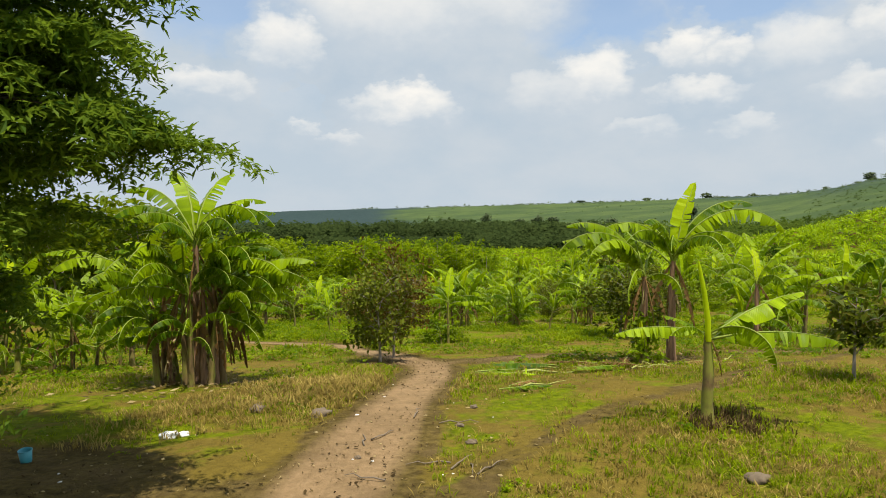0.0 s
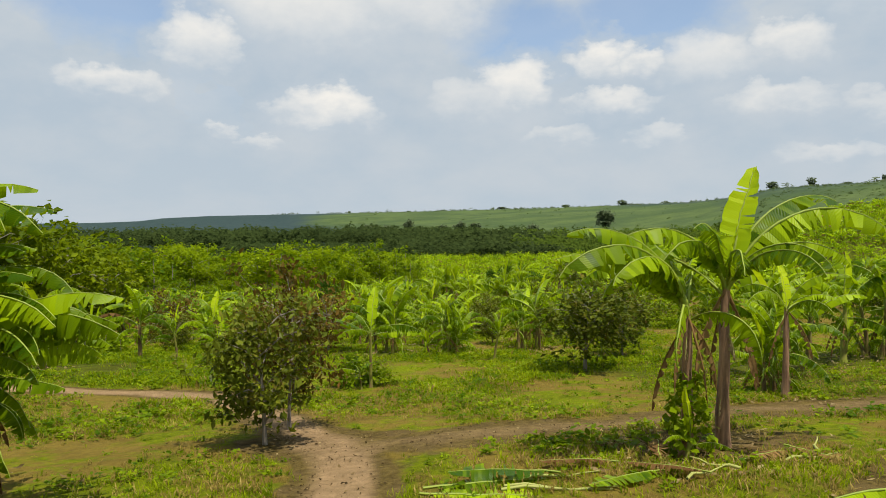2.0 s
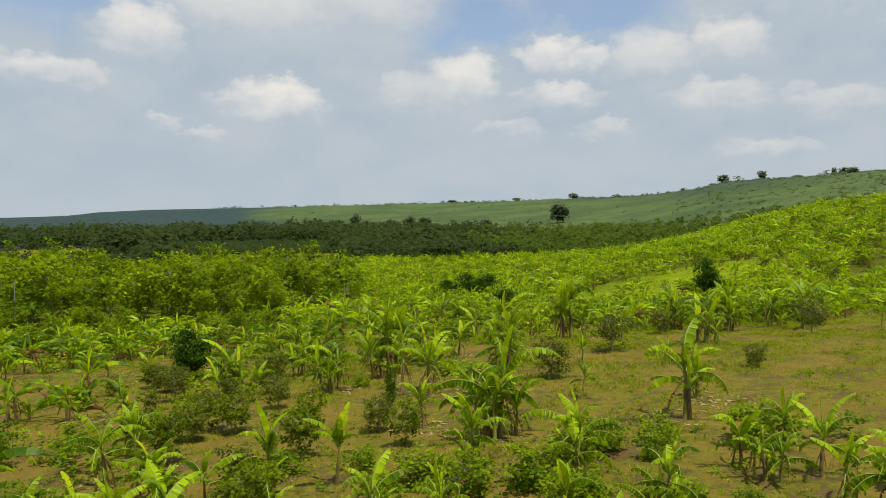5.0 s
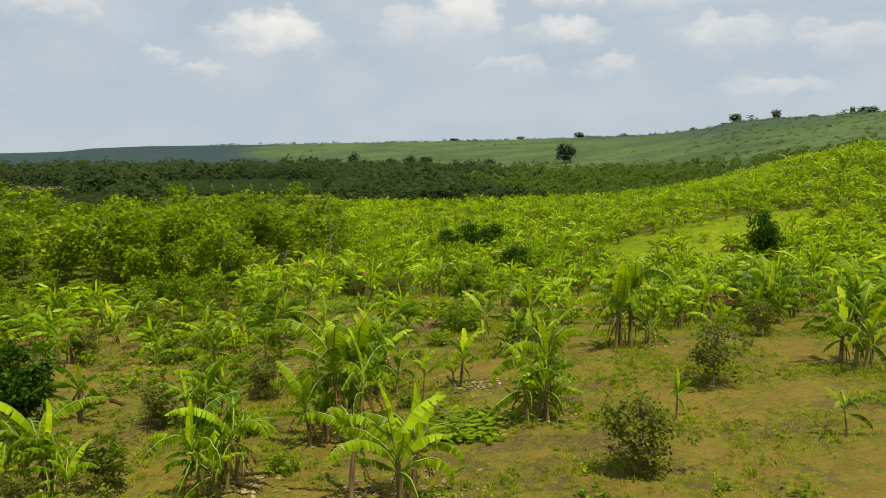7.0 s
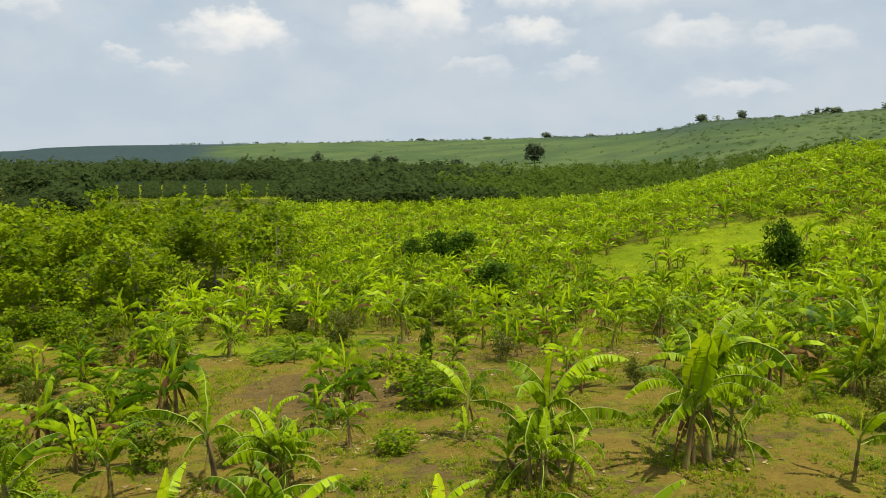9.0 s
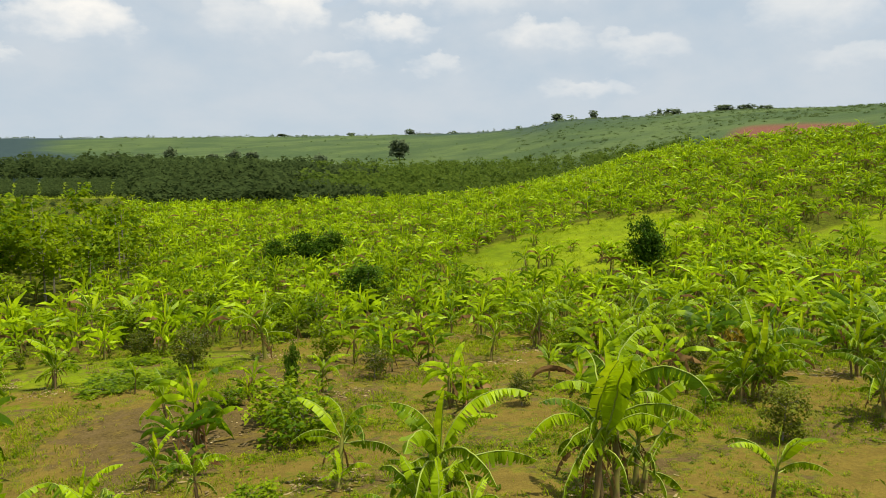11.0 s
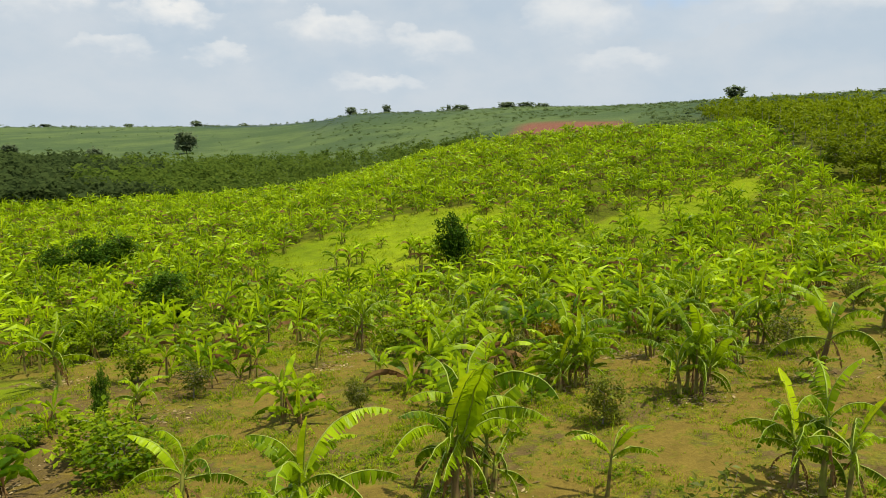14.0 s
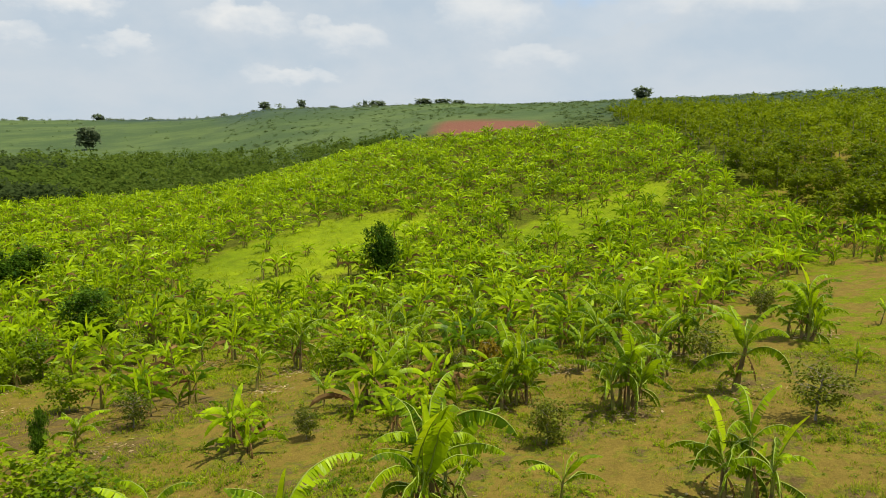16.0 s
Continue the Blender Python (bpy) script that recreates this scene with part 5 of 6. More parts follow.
def far_banana(seed, parts, leaves, segs, cols, wide, long=1.0):
    """A banana plant of few faces for the field, one metre tall to the leaf tips."""
    rng = random.Random(seed)
    v, f, u, m, off = [], [], [], [], 0
    for part in range(rng.choice(parts)):
        ox, oy, h = (0, 0, 0.46) if part == 0 else (rng.uniform(-0.22, 0.22), rng.uniform(-0.22, 0.22), rng.uniform(0.06, 0.40))
        tv, tf = tube([(ox, oy, -0.05), (ox + rng.uniform(-0.03, 0.03), oy, h)], [0.030, 0.018], 4)
        v.append(np.array(tv)); f.append(np.array(tf) + off); u.append(np.zeros((len(tv), 2))); m.append(np.full(len(tf), 2)); off += len(tv)
        turn, n = rng.uniform(0, 6.28), rng.choice(leaves)
        for k in range(n):
            turn += 2.4 + rng.uniform(-0.3, 0.3)
            up = k / n
            lv, lf, lu, lm = leaf_arrays(seed * 31 + k + part * 9, rng.uniform(40, 60) + 26 * up, rng.uniform(95, 150) - 35 * up, wide, 0.4, segs=segs, droop=1.0 - 0.35 * up, rib=False, cols=cols)
            size = rng.uniform(0.42, 0.66) * long
            c, s = math.cos(turn), math.sin(turn)
            lv = np.stack([lv[:, 0] * c - lv[:, 1] * s, lv[:, 0] * s + lv[:, 1] * c, lv[:, 2]], -1) * size + np.array([ox, oy, h])
            v.append(lv); f.append(lf + off); u.append(lu); m.append(np.full(len(lf), 3 if k == 0 and rng.random() < 0.35 else 0)); off += len(lv)
        for k in range(2):
            turn += 2.0
            lv, lf, lu, lm = leaf_arrays(seed * 43 + k + part * 5, -48, 36, wide * 0.8, 0.5, segs=3, droop=0.8, rib=False, cols=(0.0, 1.0))
            lv = np.concatenate([lv[:, :1] * math.cos(turn) - lv[:, 1:2] * math.sin(turn), lv[:, :1] * math.sin(turn) + lv[:, 1:2] * math.cos(turn), lv[:, 2:]], 1) * h * 0.85 + np.array([ox, oy, h])
            v.append(lv); f.append(lf + off); u.append(lu); m.append(np.full(len(lf), 3)); off += len(lv)
        if rng.random() < 0.7:
            lv, lf, lu, lm = leaf_arrays(seed * 57 + part, 84, 12, wide * 0.7, 0.0, segs=segs, droop=-0.5, rib=False, cols=cols)
            lv = lv * 0.42 + np.array([ox, oy, h])
            v.append(lv); f.append(lf + off); u.append(lu); m.append(np.full(len(lf), 1)); off += len(lv)
    return np.concatenate(v), np.concatenate(f), np.concatenate(u), np.concatenate(m)


def open_meadow(x, y):
    """Gaps without bananas: the bright meadow in the hollow and the bare patches."""
    for cx, cy, rx, ry in ((68, 150, 23, 12), (98, 127, 26, 6), (50, 140, 10, 7), (86, 181, 6, 11), (47, 229, 17, 4.5), (26, 112, 9, 6), (12, 104, 9, 9), (12, 120, 8, 4), (32.5, 133, 3, 3.5), (34.5, 164, 6, 4.5), (61, 208, 10, 5.5), (55, 182, 8, 5)):
        if ((x - cx) / rx) ** 2 + ((y - cy) / ry) ** 2 < 0.75 + 0.7 * noise.noise(Vector((x * 0.13, y * 0.13, 2.0))):
            return True
    return False


def banana_fields():
    rng = random.Random(21)
    out = list(FILL_STUFF)
    for x in np.arange(-30, 190, 2.4):
        for y in np.arange(76, 300, 2.4):
            px, py = x + rng.uniform(-1.1, 1.1), y + rng.uniform(-1.1, 1.1)
            az, r = math.degrees(math.atan2(px - 10, py - 70)), math.hypot(px - 10, py - 70)
            keep = 0.95 + 0.5 * noise.noise(Vector((px * 0.1, py * 0.1, 9.0))) if py > 176 or px > 92 else 0.80 + 1.1 * noise.noise(Vector((px * 0.08, py * 0.08, 4.0)))
            if py < 124 and px < 84:
                keep = 0.0
            elif open_ground(px, py):
                keep = 0.1
            if open_meadow(px, py):
                keep = 0.10 if px < 80 else 0.30
            if px < grove_edge(py) and py > 106:
                keep = 0.10                                   # the grove
            if px < 11 and py > 190:
                keep = 0.0
            if in_plantation(px, py):
                keep = 0.0                                    # the plantation
            if py > 272 or r > np.interp(az, (0, 18, 24, 43, 44), (225, 230, 232, 232, 186)) or az > 86:
                keep = 0.0
            if rng.random() > keep or (r < 75 and any((px - a) ** 2 + (py - b) ** 2 < 3.0 for a, b in PLACED)):
                continue
            s = rng.choice((rng.uniform(2.1, 3.1), rng.uniform(2.8, 4.0)))
            out.append((px, py, gz(px, py), rng.uniform(0, 6.28), s * rng.uniform(0.85, 1.1), s * rng.uniform(0.9, 1.25), rng.randrange(8)))
    return out


_near_plants = [far_banana(k + 3, (2, 3, 3), (5, 6, 7), 7, (0.0, 0.55, 1.0), 0.125, 1.15) for k in range(8)]
_far = [far_banana(k + 33, (2, 2, 3), (5, 6, 7), 3, (0.0, 1.0), 0.115, 1.15) for k in range(8)]
FIELD = banana_fields()
_close = [p for p in FIELD if math.hypot(p[0] - 12, p[1] - 72) < 48]
scatter("banana_thicket", [a[0] for a in _near_plants], [a[1] for a in _near_plants], _close, [M_BANANA, M_BANANA_NEW, M_STEM, M_DRY], "banana plants growing close together on the slope", "banana plants",
        [a[3] for a in _near_plants], [a[2] for a in _near_plants])
FIELD = [p for p in FIELD if math.hypot(p[0] - 12, p[1] - 72) >= 48]
scatter("banana_field", [a[0] for a in _far], [a[1] for a in _far], FIELD, [M_BANANA, M_BANANA_NEW, M_STEM, M_DRY], "dense field of green banana plants on the slope", "banana field",
        [a[3] for a in _far], [a[2] for a in _far])


def far_canopy(seed, n=60, leaf=0.20, under=0.35):
    """Crown of a far tree, one metre tall: leaf clumps over an uneven rounded outline."""
    rng = np.random.default_rng(seed)
    c = rng.normal(0, 1, (n, 3))
    c[:, 2] = np.abs(c[:, 2]) - under
    if under > 0.5:
        c[:, 2] = rng.normal(0, 1, n)
    c /= np.linalg.norm(c, axis=1)[:, None]
    lump = np.array([1 + 0.75 * noise.noise(Vector(tuple(p * 1.8 + seed * 5.1))) for p in c])
    c = c * lump[:, None] * rng.uniform(0.34, 0.50, (n, 1)) * np.array([1, 1, 1.0]) + np.array([0, 0, 0.40])
    return leaf_cloud(rng, c, 1, 0.03, leaf, 0.95, 0.35, wild=0.9)


def far_tree(seed, low, wide):
    """Trunk and rounded, uneven crown of a tree on the far slopes, one metre tall."""
    v, f = tube([(0, 0, -0.05), (0.02, 0.01, 0.3), (0, 0.02, 0.6)], [0.025, 0.02, 0.008], 5)
    cv, cf = far_canopy(seed, 420, 0.21, 1.0)
    cv = cv * np.array([wide, wide, 0.94 - low]) + np.array([0, 0, low + 0.10])
    return raw_mesh("trunk", v, f, [M_BARK_DARK]), raw_mesh("crown", cv, cf, [M_FAR_TREE])


FAR_T = [far_tree(210, 0.08, 0.85), far_tree(211, 0.14, 0.95), far_tree(212, 0.05, 0.75)]


def forest():
    rng = random.Random(33)
    out = []
    while len(out) < 4800:
        az, r = rng.uniform(-48, 44), 190 + 370 * rng.random() ** 1.35
        x, y = 10 + math.sin(math.radians(az)) * r, 70 + math.cos(math.radians(az)) * r
        edge = 216 if x < 14 else 264
        if y < edge or r > np.interp(az, (-48, 10, 22, 32, 38, 44), (560, 540, 470, 380, 320, 280)) or r < np.interp(az, (20, 32, 40), (0, 228, 262)):
            continue
        if -12.5 < az < 1 and 250 < r < 355:      # planted strips with grass between
            continue
        if -34 < az < -18 and 285 < r < 350 and rng.random() < 0.93:          # an open field in the valley
            continue
        s = rng.choice((rng.uniform(3.5, 6), rng.uniform(5, 9), rng.uniform(5, 9), rng.uniform(8, 12.5))) * (0.75 if r < 260 else 1) * (0.5 if -12.5 < az < 1 and r < 356 else 1) * float(np.interp(az, (12, 20, 34), (1, 0.8, 0.5)))
        if (-13.5 < az < 1.5 and r < 252) or (az < -16 and r < 285):
            s *= 0.42
        out.append((x, y, gz(x, y) - 0.3, rng.uniform(0, 6.28), s * rng.uniform(0.8, 1.2), s, rng.randrange(5)))
    for row in range(9):
        for k in range(34):
            for line in (-0.38, 0.0, 0.38):
                az, r = -12 + row * 1.55 + line + rng.uniform(-0.06, 0.06), 252 + k * 3.1 + rng.uniform(-1, 1)
                x, y = 10 + math.sin(math.radians(az)) * r, 70 + math.cos(math.radians(az)) * r
                s = rng.uniform(2.4, 3.4)
                out.append((x, y, gz(x, y) - 0.3, rng.uniform(0, 6.28), s, s, rng.randrange(5)))
    return out


_can = [far_canopy(k) for k in range(5)]
_trees = forest()
_right = [p for p in _trees if math.degrees(math.atan2(p[0] - 10, p[1] - 70)) + 4 * math.sin(p[1] / 23) > 17]
_left = [p for p in _trees if p not in set(_right)]
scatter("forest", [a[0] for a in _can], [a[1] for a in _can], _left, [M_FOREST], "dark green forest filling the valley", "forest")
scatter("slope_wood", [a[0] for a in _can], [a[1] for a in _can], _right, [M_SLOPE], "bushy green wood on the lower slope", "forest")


def hill_scrub():
    rng = random.Random(35)
    out = []
    for _ in range(4200):
        az = rng.uniform(-1, 85)
        crest = float(np.interp(az, SKYLINE[:, 0], SKYLINE[:, 2]))
        begin = float(np.interp(az, SKYLINE[:, 0], SKYLINE[:, 3]))
        f = rng.random() ** 0.8
        if az < 30:
            if rng.random() < 0.75:
                continue
            f = rng.choice((0.985, rng.uniform(0.3, 0.95)))
        r = begin + (crest * 1.01 - begin) * f
        if 45.5 < az < 55.5 and r < 400:
            continue
        x, y = 10 + math.sin(math.radians(az)) * r, 70 + math.cos(math.radians(az)) * r
        s = rng.uniform(1.0, 2.3) * (1.4 if r > 900 else 1)
        out.append((x, y, gz(x, y) - 0.4, rng.uniform(0, 6.28), s * rng.uniform(1.0, 2.0), s * 0.9, rng.randrange(5)))
    return out


def crest_trees():
    rng = random.Random(36)
    out = []
    for _ in range(900):
        az = rng.uniform(-8, 46)
        group = noise.noise(Vector((az * 0.55, 3.1, 0))) + 0.5 * noise.noise(Vector((az * 2.3, 7.7, 0)))
        if rng.random() > 0.30 + 1.3 * group:
            continue
        r = float(np.interp(az, SKYLINE[:, 0], SKYLINE[:, 2])) * rng.uniform(0.955, 1.0)
        x, y = 10 + math.sin(math.radians(az)) * r, 70 + math.cos(math.radians(az)) * r
        s = rng.uniform(2.0, 4.5) * (1.7 if rng.random() < 0.12 else 1)
        out.append((x, y, gz(x, y) - 0.3, rng.uniform(0, 6.28), s * rng.uniform(0.8, 1.6), s, rng.randrange(5)))
    return out


_scr = [far_canopy(k + 20, 16, 0.42) for k in range(5)]
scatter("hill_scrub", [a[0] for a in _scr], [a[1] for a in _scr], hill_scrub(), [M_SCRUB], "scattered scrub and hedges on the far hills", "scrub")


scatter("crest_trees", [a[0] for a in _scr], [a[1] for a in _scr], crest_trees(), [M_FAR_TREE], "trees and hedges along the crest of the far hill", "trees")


# single trees on the far slopes: azimuth, distance, height, width
for _az, _r, _h, _w in [(20.8, 600, 22, 19), (21.6, 1150, 15, 20), (33.2, 905, 17, 15), (36.0, 870, 19, 10), (41.8, 800, 16, 22), (40.9, 805, 16, 6), (45.5, 715, 11, 18), (47.0, 705, 11, 18), (48.2, 700, 10, 16),
                        (62.2, 400, 9, 11), (14.6, 520, 13, 11), (3.4, 640, 15, 13), (8.0, 640, 12, 16), (6.4, 650, 11, 14), (9.4, 640, 11, 14), (-0.3, 600, 10, 18), (1.5, 610, 9, 12), (16.9, 1290, 10, 16), (11.6, 1330, 9, 20), (38.5, 840, 7, 10), (13.0, 300, 8, 12), (15.0, 310, 7, 11)]:
    _x, _y = 10 + math.sin(radians(_az)) * _r, 70 + math.cos(radians(_az)) * _r
    plant_tree("field_tree", _x, _y, rnd.choice(FAR_T), (_w * 0.9, _w * 0.9, _h * (0.62 if _r > 640 else 0.85)), "lone dark tree standing on the far slope", "tree", "trees on the far slopes", rnd.uniform(0, 360))


# ---------------------------------------------------------------- the overhanging tree at the start
def overhang():
    """Broad tree with drooping feathery sprays."""
    rng = np.random.default_rng(5)
    v, f, ends = limbs(rng, 1.5, 6.4, 2.7, 30, 7, 0.17, lean=0.02, low=0.16)
    c = rng.normal(0, 1, (880, 3))
    c /= np.linalg.norm(c, axis=1)[:, None]
    c = c * (rng.uniform(0.2, 1, (880, 1)) ** 0.4) * np.array([2.7, 2.7, 3.3]) + np.array([0, 0, 4.15])
    reach = np.concatenate([rng.uniform(1.8, 3.15, 26), rng.uniform(2.2, 3.0, 30)])
    up = np.concatenate([3.85 - (np.sort(reach[:26]) - 1.8) * 0.62, rng.uniform(3.4, 6.2, 30)])
    bough = np.stack([np.concatenate([np.sort(reach[:26]), reach[26:]]), rng.normal(0.1, 0.35, 56), up], -1)
    turn = radians(-40)
    bough[:, :2] = bough[:, :2] @ np.array([[math.cos(turn), math.sin(turn)], [-math.sin(turn), math.cos(turn)]])
    ends = np.concatenate([ends, c, bough])
    cv = []
    for e in ends:
        for k in range(3):
            a, out = rng.uniform(0, 6.28), rng.uniform(0.4, 0.95)
            for j in range(9):
                s = j / 9
                cv.append((e[0] + math.cos(a) * out * s, e[1] + math.sin(a) * out * s, e[2] + 0.10 * s - 0.40 * s * s))
    lv, lf = leaf_cloud(rng, np.array(cv), 8, 0.046, 0.105, 0.30, 0.3, 0.5)
    return raw_mesh("trunk", v, f, [M_BARK_DARK]), raw_mesh("crown", lv, lf, [M_CANOPY], shade=False)


plant_tree("shade_tree", -5.35, 5.7, overhang(), (1, 1, 1), "broad shade tree with dark feathery leaves on drooping sprays", "tree", turn=40)


# creeper climbing the stem of one banana plant, and the leafy foot of the young one
def creeper(seed, tall, radius, n):
    rng = np.random.default_rng(seed)
    a, z = rng.uniform(0, 6.28, n), rng.uniform(0.02, tall, n)
    r = radius * (1.25 - 0.6 * z / tall) * rng.uniform(0.7, 1.2, n)
    v, f = leaf_cloud(rng, np.stack([np.cos(a) * r, np.sin(a) * r, z], -1), 4, 0.04, 0.10, 0.8, 0.6)
    return raw_mesh("creeper", v, f, [M_WEED], shade=False)


child("creeper", creeper(3, 1.0, 0.20, 110), _wrapped, Matrix())
for _x, _y, _w, _h in [(-0.15, 21.5, 0.75, 0.8), (0.35, 21.7, 0.6, 0.5)]:
    plant_tree("weed_bush", _x, _y, rnd.choice(WEED_T), (_w, _w, _h), "low spreading bush of bright green weeds", "bush", "weed bushes", rnd.uniform(0, 360))


# ---------------------------------------------------------------- grass
def tuft(seed, blades, tall, spread, wide):
    rng = np.random.default_rng(seed)
    v, f = [], []
    for k in range(blades):
        a, r = rng.uniform(0, 6.28, 2)
        b = np.array([math.cos(a), math.sin(a), 0]) * rng.uniform(0, spread)
        h, lean = tall * rng.uniform(0.5, 1.1), np.array([math.cos(r), math.sin(r), 0]) * tall * rng.uniform(0.2, 0.8)
        side = np.array([-math.sin(r), math.cos(r), 0]) * wide
        m = b + lean * 0.35 + np.array([0, 0, h * 0.65])
        t = b + lean + np.array([0, 0, h])
        o = len(v)
        v += [b - side * 0.7, m + side, t, m - side]
        f += [(o, o + 1, o + 2, o + 3)]
    return np.array(v), np.array(f)


def herb(seed):
    rng = np.random.default_rng(seed)
    return leaf_cloud(rng, rng.normal(0, 0.10, (5, 3)) * np.array([1, 1, 0.4]) + np.array([0, 0, 0.10]), 4, 0.04, 0.10, 0.6, 0.0)


def cover_plants(seed, n, box, dense, size):
    rng = np.random.default_rng(seed)
    x, y = rng.uniform(box[0], box[1], n), rng.uniform(box[2], box[3], n)
    b = bareness(x, y)
    clump = np.array([noise.noise(Vector((p * 0.35, q * 0.35, 1.7))) for p, q in zip(x, y)])
    keep = (rng.random(n) < dense * np.clip(0.55 + clump * 1.4, 0.05, 1)) & (b < 0.42 + 0.25 * rng.random(n))
    x, y, clump = x[keep], y[keep], clump[keep]
    s = size * rng.uniform(0.6, 1.4, len(x)) * (1 + 0.5 * clump)
    return np.stack([x, y, height(x, y) - 0.01, rng.uniform(0, 6.28, len(x)), s * rng.uniform(0.9, 1.5, len(x)), s, rng.integers(0, 6, len(x))], -1)


_tufts = [tuft(k, 7, 1.0, 0.7, 0.050) for k in range(6)]
_near = np.concatenate([cover_plants(1, 48000, (-12, 13, 2.5, 19), 0.9, 0.075), cover_plants(2, 32000, (-16, 22, 19, 42), 0.9, 0.14)])
scatter("grass", [a[0] for a in _tufts], [a[1] for a in _tufts], _near, [M_GRASS], "short uneven green grass beside the path", "grass")
_mid = np.concatenate([cover_plants(13, 24000, (2, 56, 72, 116), 0.9, 0.15), cover_plants(9, 26000, (6, 52, 62, 112), 0.9, 0.12), cover_plants(3, 30000, (-20, 50, 42, 105), 0.85, 0.17), cover_plants(4, 14000, (5, 90, 100, 160), 0.8, 0.26)])
scatter("field_grass", [a[0] for a in _tufts], [a[1] for a in _tufts], _mid, [M_GRASS], "patchy green grass between the banana plants", "grass")
_dry = np.concatenate([cover_plants(12, 3000, (-4.2, -0.9, 7.6, 11.6), 0.95, 0.11), cover_plants(5, 42000, (-12, 13, 3, 22), 0.95, 0.08), cover_plants(6, 12000, (-16, 50, 20, 110), 0.6, 0.15)])
scatter("dry_grass", [a[0] for a in _tufts], [a[1] for a in _tufts], _dry, [M_STRAW], "straw-coloured dry grass", "grass")
_rw = np.random.default_rng(44)
_dx, _dy = 3.15 + _rw.normal(0, 0.30, 90), 8.15 + _rw.normal(0, 0.20, 90)
scatter("dead_weeds", [a[0] for a in _tufts], [a[1] for a in _tufts], np.stack([_dx, _dy, height(_dx, _dy) - 0.01, _rw.uniform(0, 6.28, 90), _rw.uniform(0.1, 0.2, 90), _rw.uniform(0.05, 0.2, 90), _rw.integers(0, 6, 90)], -1), [M_DEAD],
        "dead brown weeds round the foot of a banana plant", "weeds")
_herbs = [herb(k) for k in range(6)]
_weeds = np.concatenate([cover_plants(11, 15000, (-12, 16, 13, 38), 0.85, 0.58), cover_plants(7, 3600, (-13, 15, 3, 24), 0.7, 0.42), cover_plants(8, 12000, (-20, 60, 24, 125), 0.7, 0.9), cover_plants(10, 9000, (14, 50, 74, 106), 0.8, 0.5)])
scatter("low_weeds", [a[0] for a in _herbs], [a[1] for a in _herbs], _weeds, [M_WEED], "low broad-leaved weeds in the grass", "weeds")


# ---------------------------------------------------------------- litter on the ground
def blob(seed, rx, ry, rz, rough=0.25, cuts=2):
    bm = bmesh.new()
    bmesh.ops.create_icosphere(bm, subdivisions=cuts, radius=1)
    for v in bm.verts:
        k = 1 + rough * noise.noise(v.co * 1.7 + Vector((seed * 3.1, seed, 0)))
        v.co = Vector((v.co.x * rx * k, v.co.y * ry * k, max(v.co.z, -0.55) * rz * k))
    return bm


def part(name, bm, mat, parent=None):
    me = bpy.data.meshes.new(name)
    bm.to_mesh(me)
    bm.free()
    me.materials.append(mat)
    for p in me.polygons:
        p.use_smooth = True
    ob = new(name, me)
    ob.parent = parent
    return ob


def on_ground(ob, x, y, lift, turn=0.0, tilt=0.0):
    ob.matrix_basis = pose(x, y, gz(x, y) + lift, tilt, 0, turn)
    return ob


def fallen_leaf(x, y, turn, size, mat, seed):
    v, f, u, m = leaf_arrays(seed=seed, rise=4, bend=10, width=0.17, tear=0.6, droop=0.20, split=0.6)
    me = raw_mesh("fallen_leaf", v * size, f, [mat, M_RIB], uv=u, mat_index=m)
    ob = tagged(new("fallen_leaf", me), "cut banana leaf lying on the ground beside the path", "fallen leaf", group="fallen banana leaves")
    return on_ground(ob, x, y, 0.07, turn, 6)


for _n, (_x, _y, _t, _s, _m) in enumerate([(0.55, 11.95, 5, 1.25, M_BANANA), (0.5, 11.75, -8, 1.2, M_BANANA), (1.9, 12.0, 172, 1.1, M_BANANA), (0.75, 10.15, 15, 0.8, M_BANANA), (0.9, 10.3, 40, 0.6, M_DRY),
                                           (2.9, 11.9, 200, 0.9, M_BANANA), (3.3, 11.7, 150, 0.8, M_DRY), (2.6, 12.3, 170, 0.8, M_DRY), (3.9, 12.2, 20, 0.7, M_DRY), (4.6, 12.6, 300, 0.8, M_DRY), (3.1, 12.4, 70, 0.7, M_DRY)]):
    fallen_leaf(_x, _y, _t, _s, _m, 300 + _n)

def cut_stalk(x, y, turn, length):
    pts = [(length * k / 5, 0.03 * math.sin(k), 0.03 + 0.02 * math.sin(k * 1.7)) for k in range(6)]
    v, f = tube(pts, [0.017, 0.016, 0.014, 0.011, 0.008, 0.005], 6)
    ob = tagged(new("cut_stalk", raw_mesh("cut_stalk", v, f, [M_STALK])), "pale cut banana leaf stalk lying on the grass", "leaf stalk", group="cut banana stalks")
    return on_ground(ob, x, y, 0.02, turn)


for _x, _y, _t, _s in [(1.3, 11.8, -12, 1.0), (1.5, 11.95, 8, 0.8), (1.1, 10.25, 25, 0.7), (1.25, 11.7, -3, 1.1), (3.0, 11.6, 30, 0.6), (4.3, 12.1, 12, 0.7), (3.7, 11.9, 140, 0.5), (4.8, 12.3, 60, 0.5)]:
    cut_stalk(_x, _y, _t, _s)

# pieces of rubbish and stones: x, y, size
for _n, (_x, _y, _s) in enumerate([(-3.11, 8.22, 0.075), (-2.98, 8.28, 0.05)]):
    on_ground(tagged(part("plastic_bag", blob(_n, _s * 1.4, _s, _s * 0.7, 0.6, 3), M_LITTER), "crumpled white plastic bag lying in the grass", "rubbish"), _x, _y, _s * 0.3, 40 * _n)


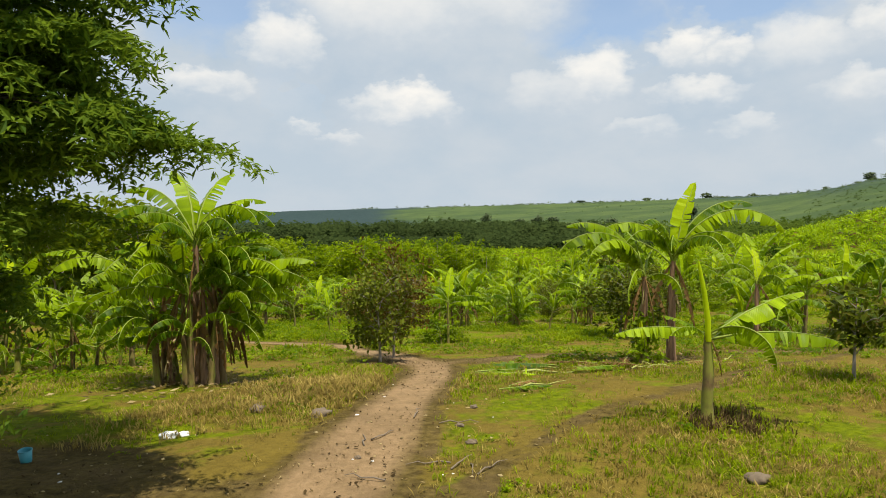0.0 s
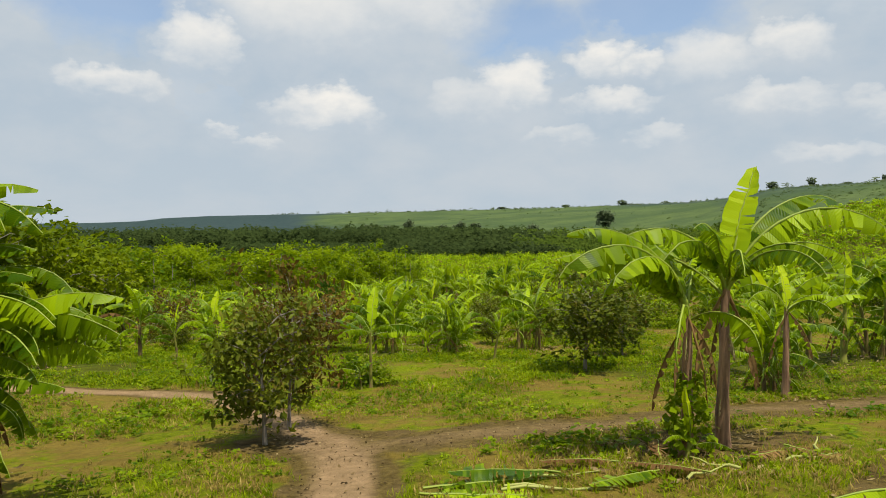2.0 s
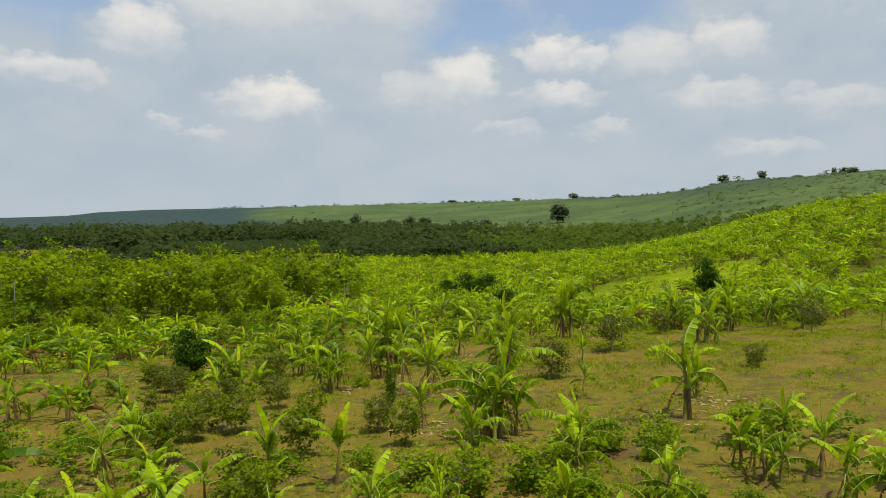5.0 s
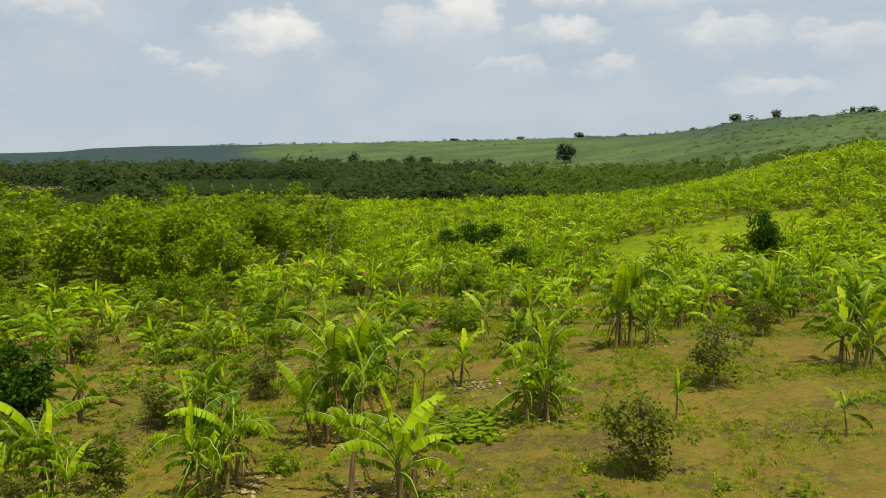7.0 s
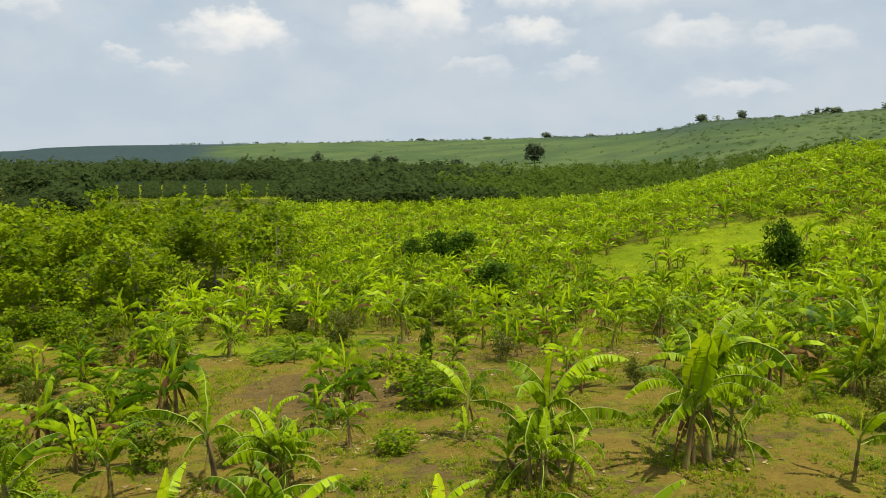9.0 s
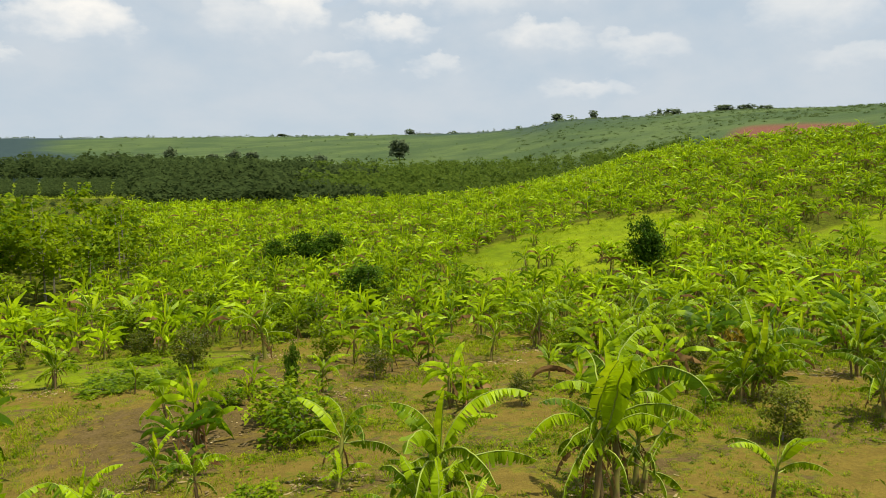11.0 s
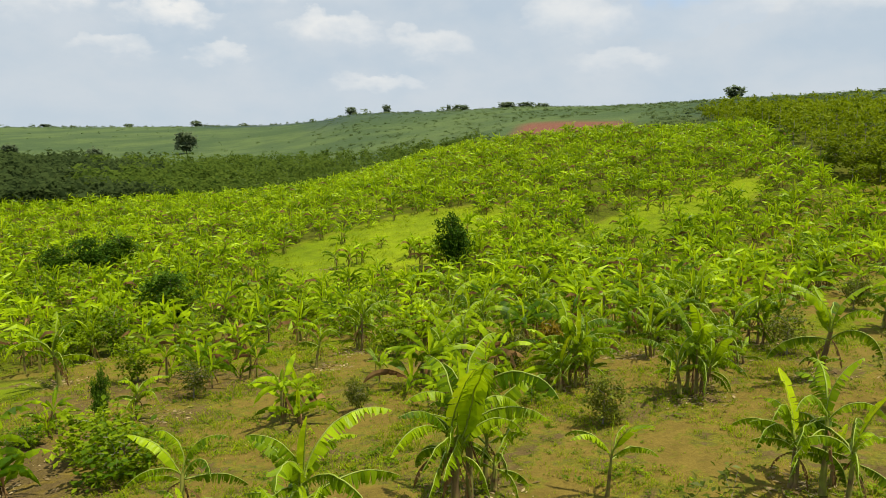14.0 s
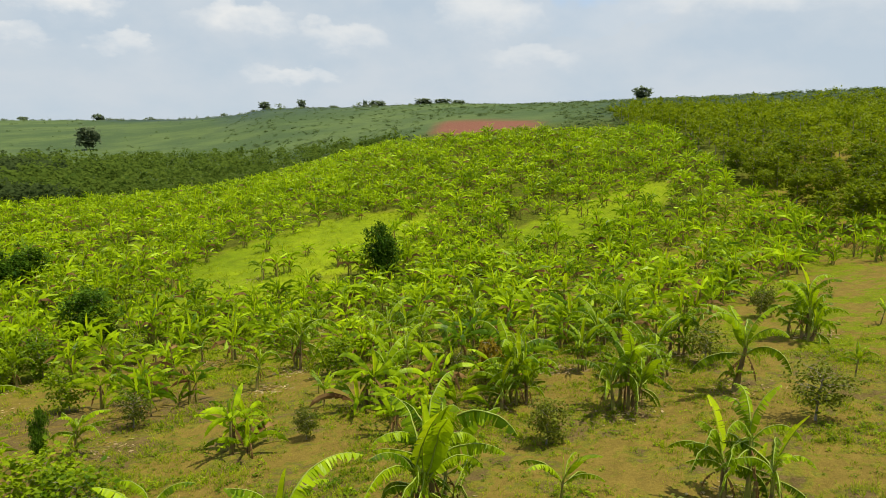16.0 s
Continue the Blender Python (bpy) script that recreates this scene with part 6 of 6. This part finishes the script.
def cup(x, y):
    """A tapered open cup with a rolled rim."""
    def turned(profile, sides=20):
        v = [(r * math.cos(6.2832 * a / sides), r * math.sin(6.2832 * a / sides), z) for r, z in profile for a in range(sides)]
        f = [(k * sides + a, k * sides + (a + 1) % sides, (k + 1) * sides + (a + 1) % sides, (k + 1) * sides + a) for k in range(len(profile) - 1) for a in range(sides)]
        return v, f
    thing = tagged(new("plastic_cup"), "small blue plastic cup standing in the shade", "cup")
    thing.matrix_basis = pose(x, y, gz(x, y), 8, 0, 0)
    v, f = turned([(0.002, 0.003), (0.050, 0.0), (0.054, 0.02), (0.064, 0.125), (0.061, 0.125), (0.051, 0.02), (0.002, 0.012)])
    child("cup_body", raw_mesh("cup_body", v, f, [M_BLUE]), thing, Matrix())
    v, f = turned([(0.0645 + 0.004 * math.cos(q * 1.0472), 0.126 + 0.004 * math.sin(q * 1.0472)) for q in range(7)])
    child("rim", raw_mesh("rim", v, f, [M_BLUE]), thing, Matrix())


cup(-4.23, 7.39)
rs = random.Random(91)
for _n in range(58):
    _s = rs.uniform(0.007, 0.020)
    _x, _y = rs.choice([(rs.uniform(-5.0, -2.2), rs.uniform(6.2, 8.6)), (rs.gauss(0.3, 0.35), rs.uniform(6.5, 10)), (rs.gauss(-0.8, 0.4), rs.uniform(6.3, 12))])
    on_ground(tagged(part("paper_scrap", blob(_n + 5, _s * 1.5, _s, _s * 0.5, 0.7, 2), M_LITTER if _n % 4 == 0 else M_HUSK), "pale scrap of rubbish on the bare soil", "rubbish", group="scraps of rubbish"), _x, _y, _s * 0.2, rs.uniform(0, 360))
for _n, (_x, _y, _s) in enumerate([(2.74, 6.55, 0.085), (-1.55, 8.98, 0.10), (-2.4, 9.29, 0.09), (0.15, 8.4, 0.04), (-2.45, 9.6, 0.05), (0.35, 9.2, 0.045), (-0.9, 7.3, 0.03), (0.25, 7.8, 0.05)]):
    on_ground(tagged(part("stone", blob(_n + 40, _s * 1.3, _s, _s * 0.7, 0.5, 3), M_STONE), "rough grey-brown stone lying on the soil", "stone", group="stones by the path"), _x, _y, _s * 0.2, 50 * _n)
for _n in range(9):
    _x, _y, _a, _l = rs.gauss(-0.35, 0.3), rs.uniform(6.6, 8.8), rs.uniform(0, 6.28), rs.uniform(0.2, 0.5)
    _pts = [(math.cos(_a) * _l * k / 4 + rs.gauss(0, 0.012), math.sin(_a) * _l * k / 4 + rs.gauss(0, 0.012), 0.012 + 0.02 * (k % 2)) for k in range(5)]
    _v, _f = tube(_pts, [0.008, 0.008, 0.007, 0.005, 0.003], 5)
    on_ground(tagged(new("twig", raw_mesh("twig", _v, _f, [M_TWIG])), "thin dead twig lying on the path", "twig", group="twigs on the path"), _x, _y, 0.0)


# ---------------------------------------------------------------- crumbs and dead leaves on the bare soil
def soil_debris():
    rng = np.random.default_rng(29)
    x, y = rng.uniform(-6.5, 4, 9000), rng.uniform(4.5, 17, 9000)
    keep = bareness(x, y) > 0.45 + 0.4 * rng.random(9000)
    c = np.stack([x[keep], y[keep]], -1)
    n = len(c)
    a, size = rng.uniform(0, 6.28, n), rng.uniform(0.006, 0.026, n) * rng.uniform(0.5, 1.4, n)
    d, q = np.stack([np.cos(a), np.sin(a)], -1) * size[:, None], np.stack([-np.sin(a), np.cos(a)], -1) * size[:, None] * rng.uniform(0.2, 0.7, n)[:, None]
    p = [c - d, c + q, c + d, c - q]
    v = np.stack([np.concatenate([k, (height(k[:, 0], k[:, 1]) + rng.uniform(0.004, 0.03, n))[:, None]], 1) for k in p], 1).reshape(-1, 3)
    return raw_mesh("soil_debris", v, np.arange(4 * n).reshape(-1, 4), [M_DEAD, M_HUSK], mat_index=(rng.random(n) < 0.4).astype(int), shade=False)


tagged(new("soil_debris", soil_debris()), "crumbs of dead leaf and twig on the bare path", "debris", kind="stuff")


# ---------------------------------------------------------------- dead leaves round the plants
def leaf_litter():
    rng = np.random.default_rng(17)
    spots = np.array([(x, y) for x, y, _ in CLUMPS + SINGLES] + [(4.1, 12.9), (3.5, 12.6), (3.8, 12.3), (-4.2, 11.9), (-4.0, 12.3), (7.5, 17.0)])
    c = np.repeat(spots, 110, axis=0)
    c = c + rng.normal(0, 0.8, c.shape) + np.repeat(rng.normal(0, 0.45, spots.shape), 110, axis=0)
    n = len(c)
    a, size = rng.uniform(0, 6.28, n), rng.uniform(0.08, 0.36, n) * np.clip(c[:, 1] / 45, 0.45, 1.1)
    d, q = np.stack([np.cos(a), np.sin(a)], -1), np.stack([-np.sin(a), np.cos(a)], -1)
    w = rng.uniform(0.10, 0.24, n)[:, None] * size[:, None]
    p = [c - q * w * 0.4, c + d * size[:, None] * 0.5 - q * w, c + d * size[:, None], c + d * size[:, None] * 0.5 + q * w]
    v = np.stack([np.concatenate([k, (height(k[:, 0], k[:, 1]) + rng.uniform(0.01, 0.06, n))[:, None]], 1) for k in p], 1).reshape(-1, 3)
    return raw_mesh("leaf_litter", v, np.arange(4 * n).reshape(-1, 4), [M_HUSK], shade=False)


tagged(new("leaf_litter", leaf_litter()), "pale dry banana leaves strewn round the stems", "leaf litter", kind="stuff")
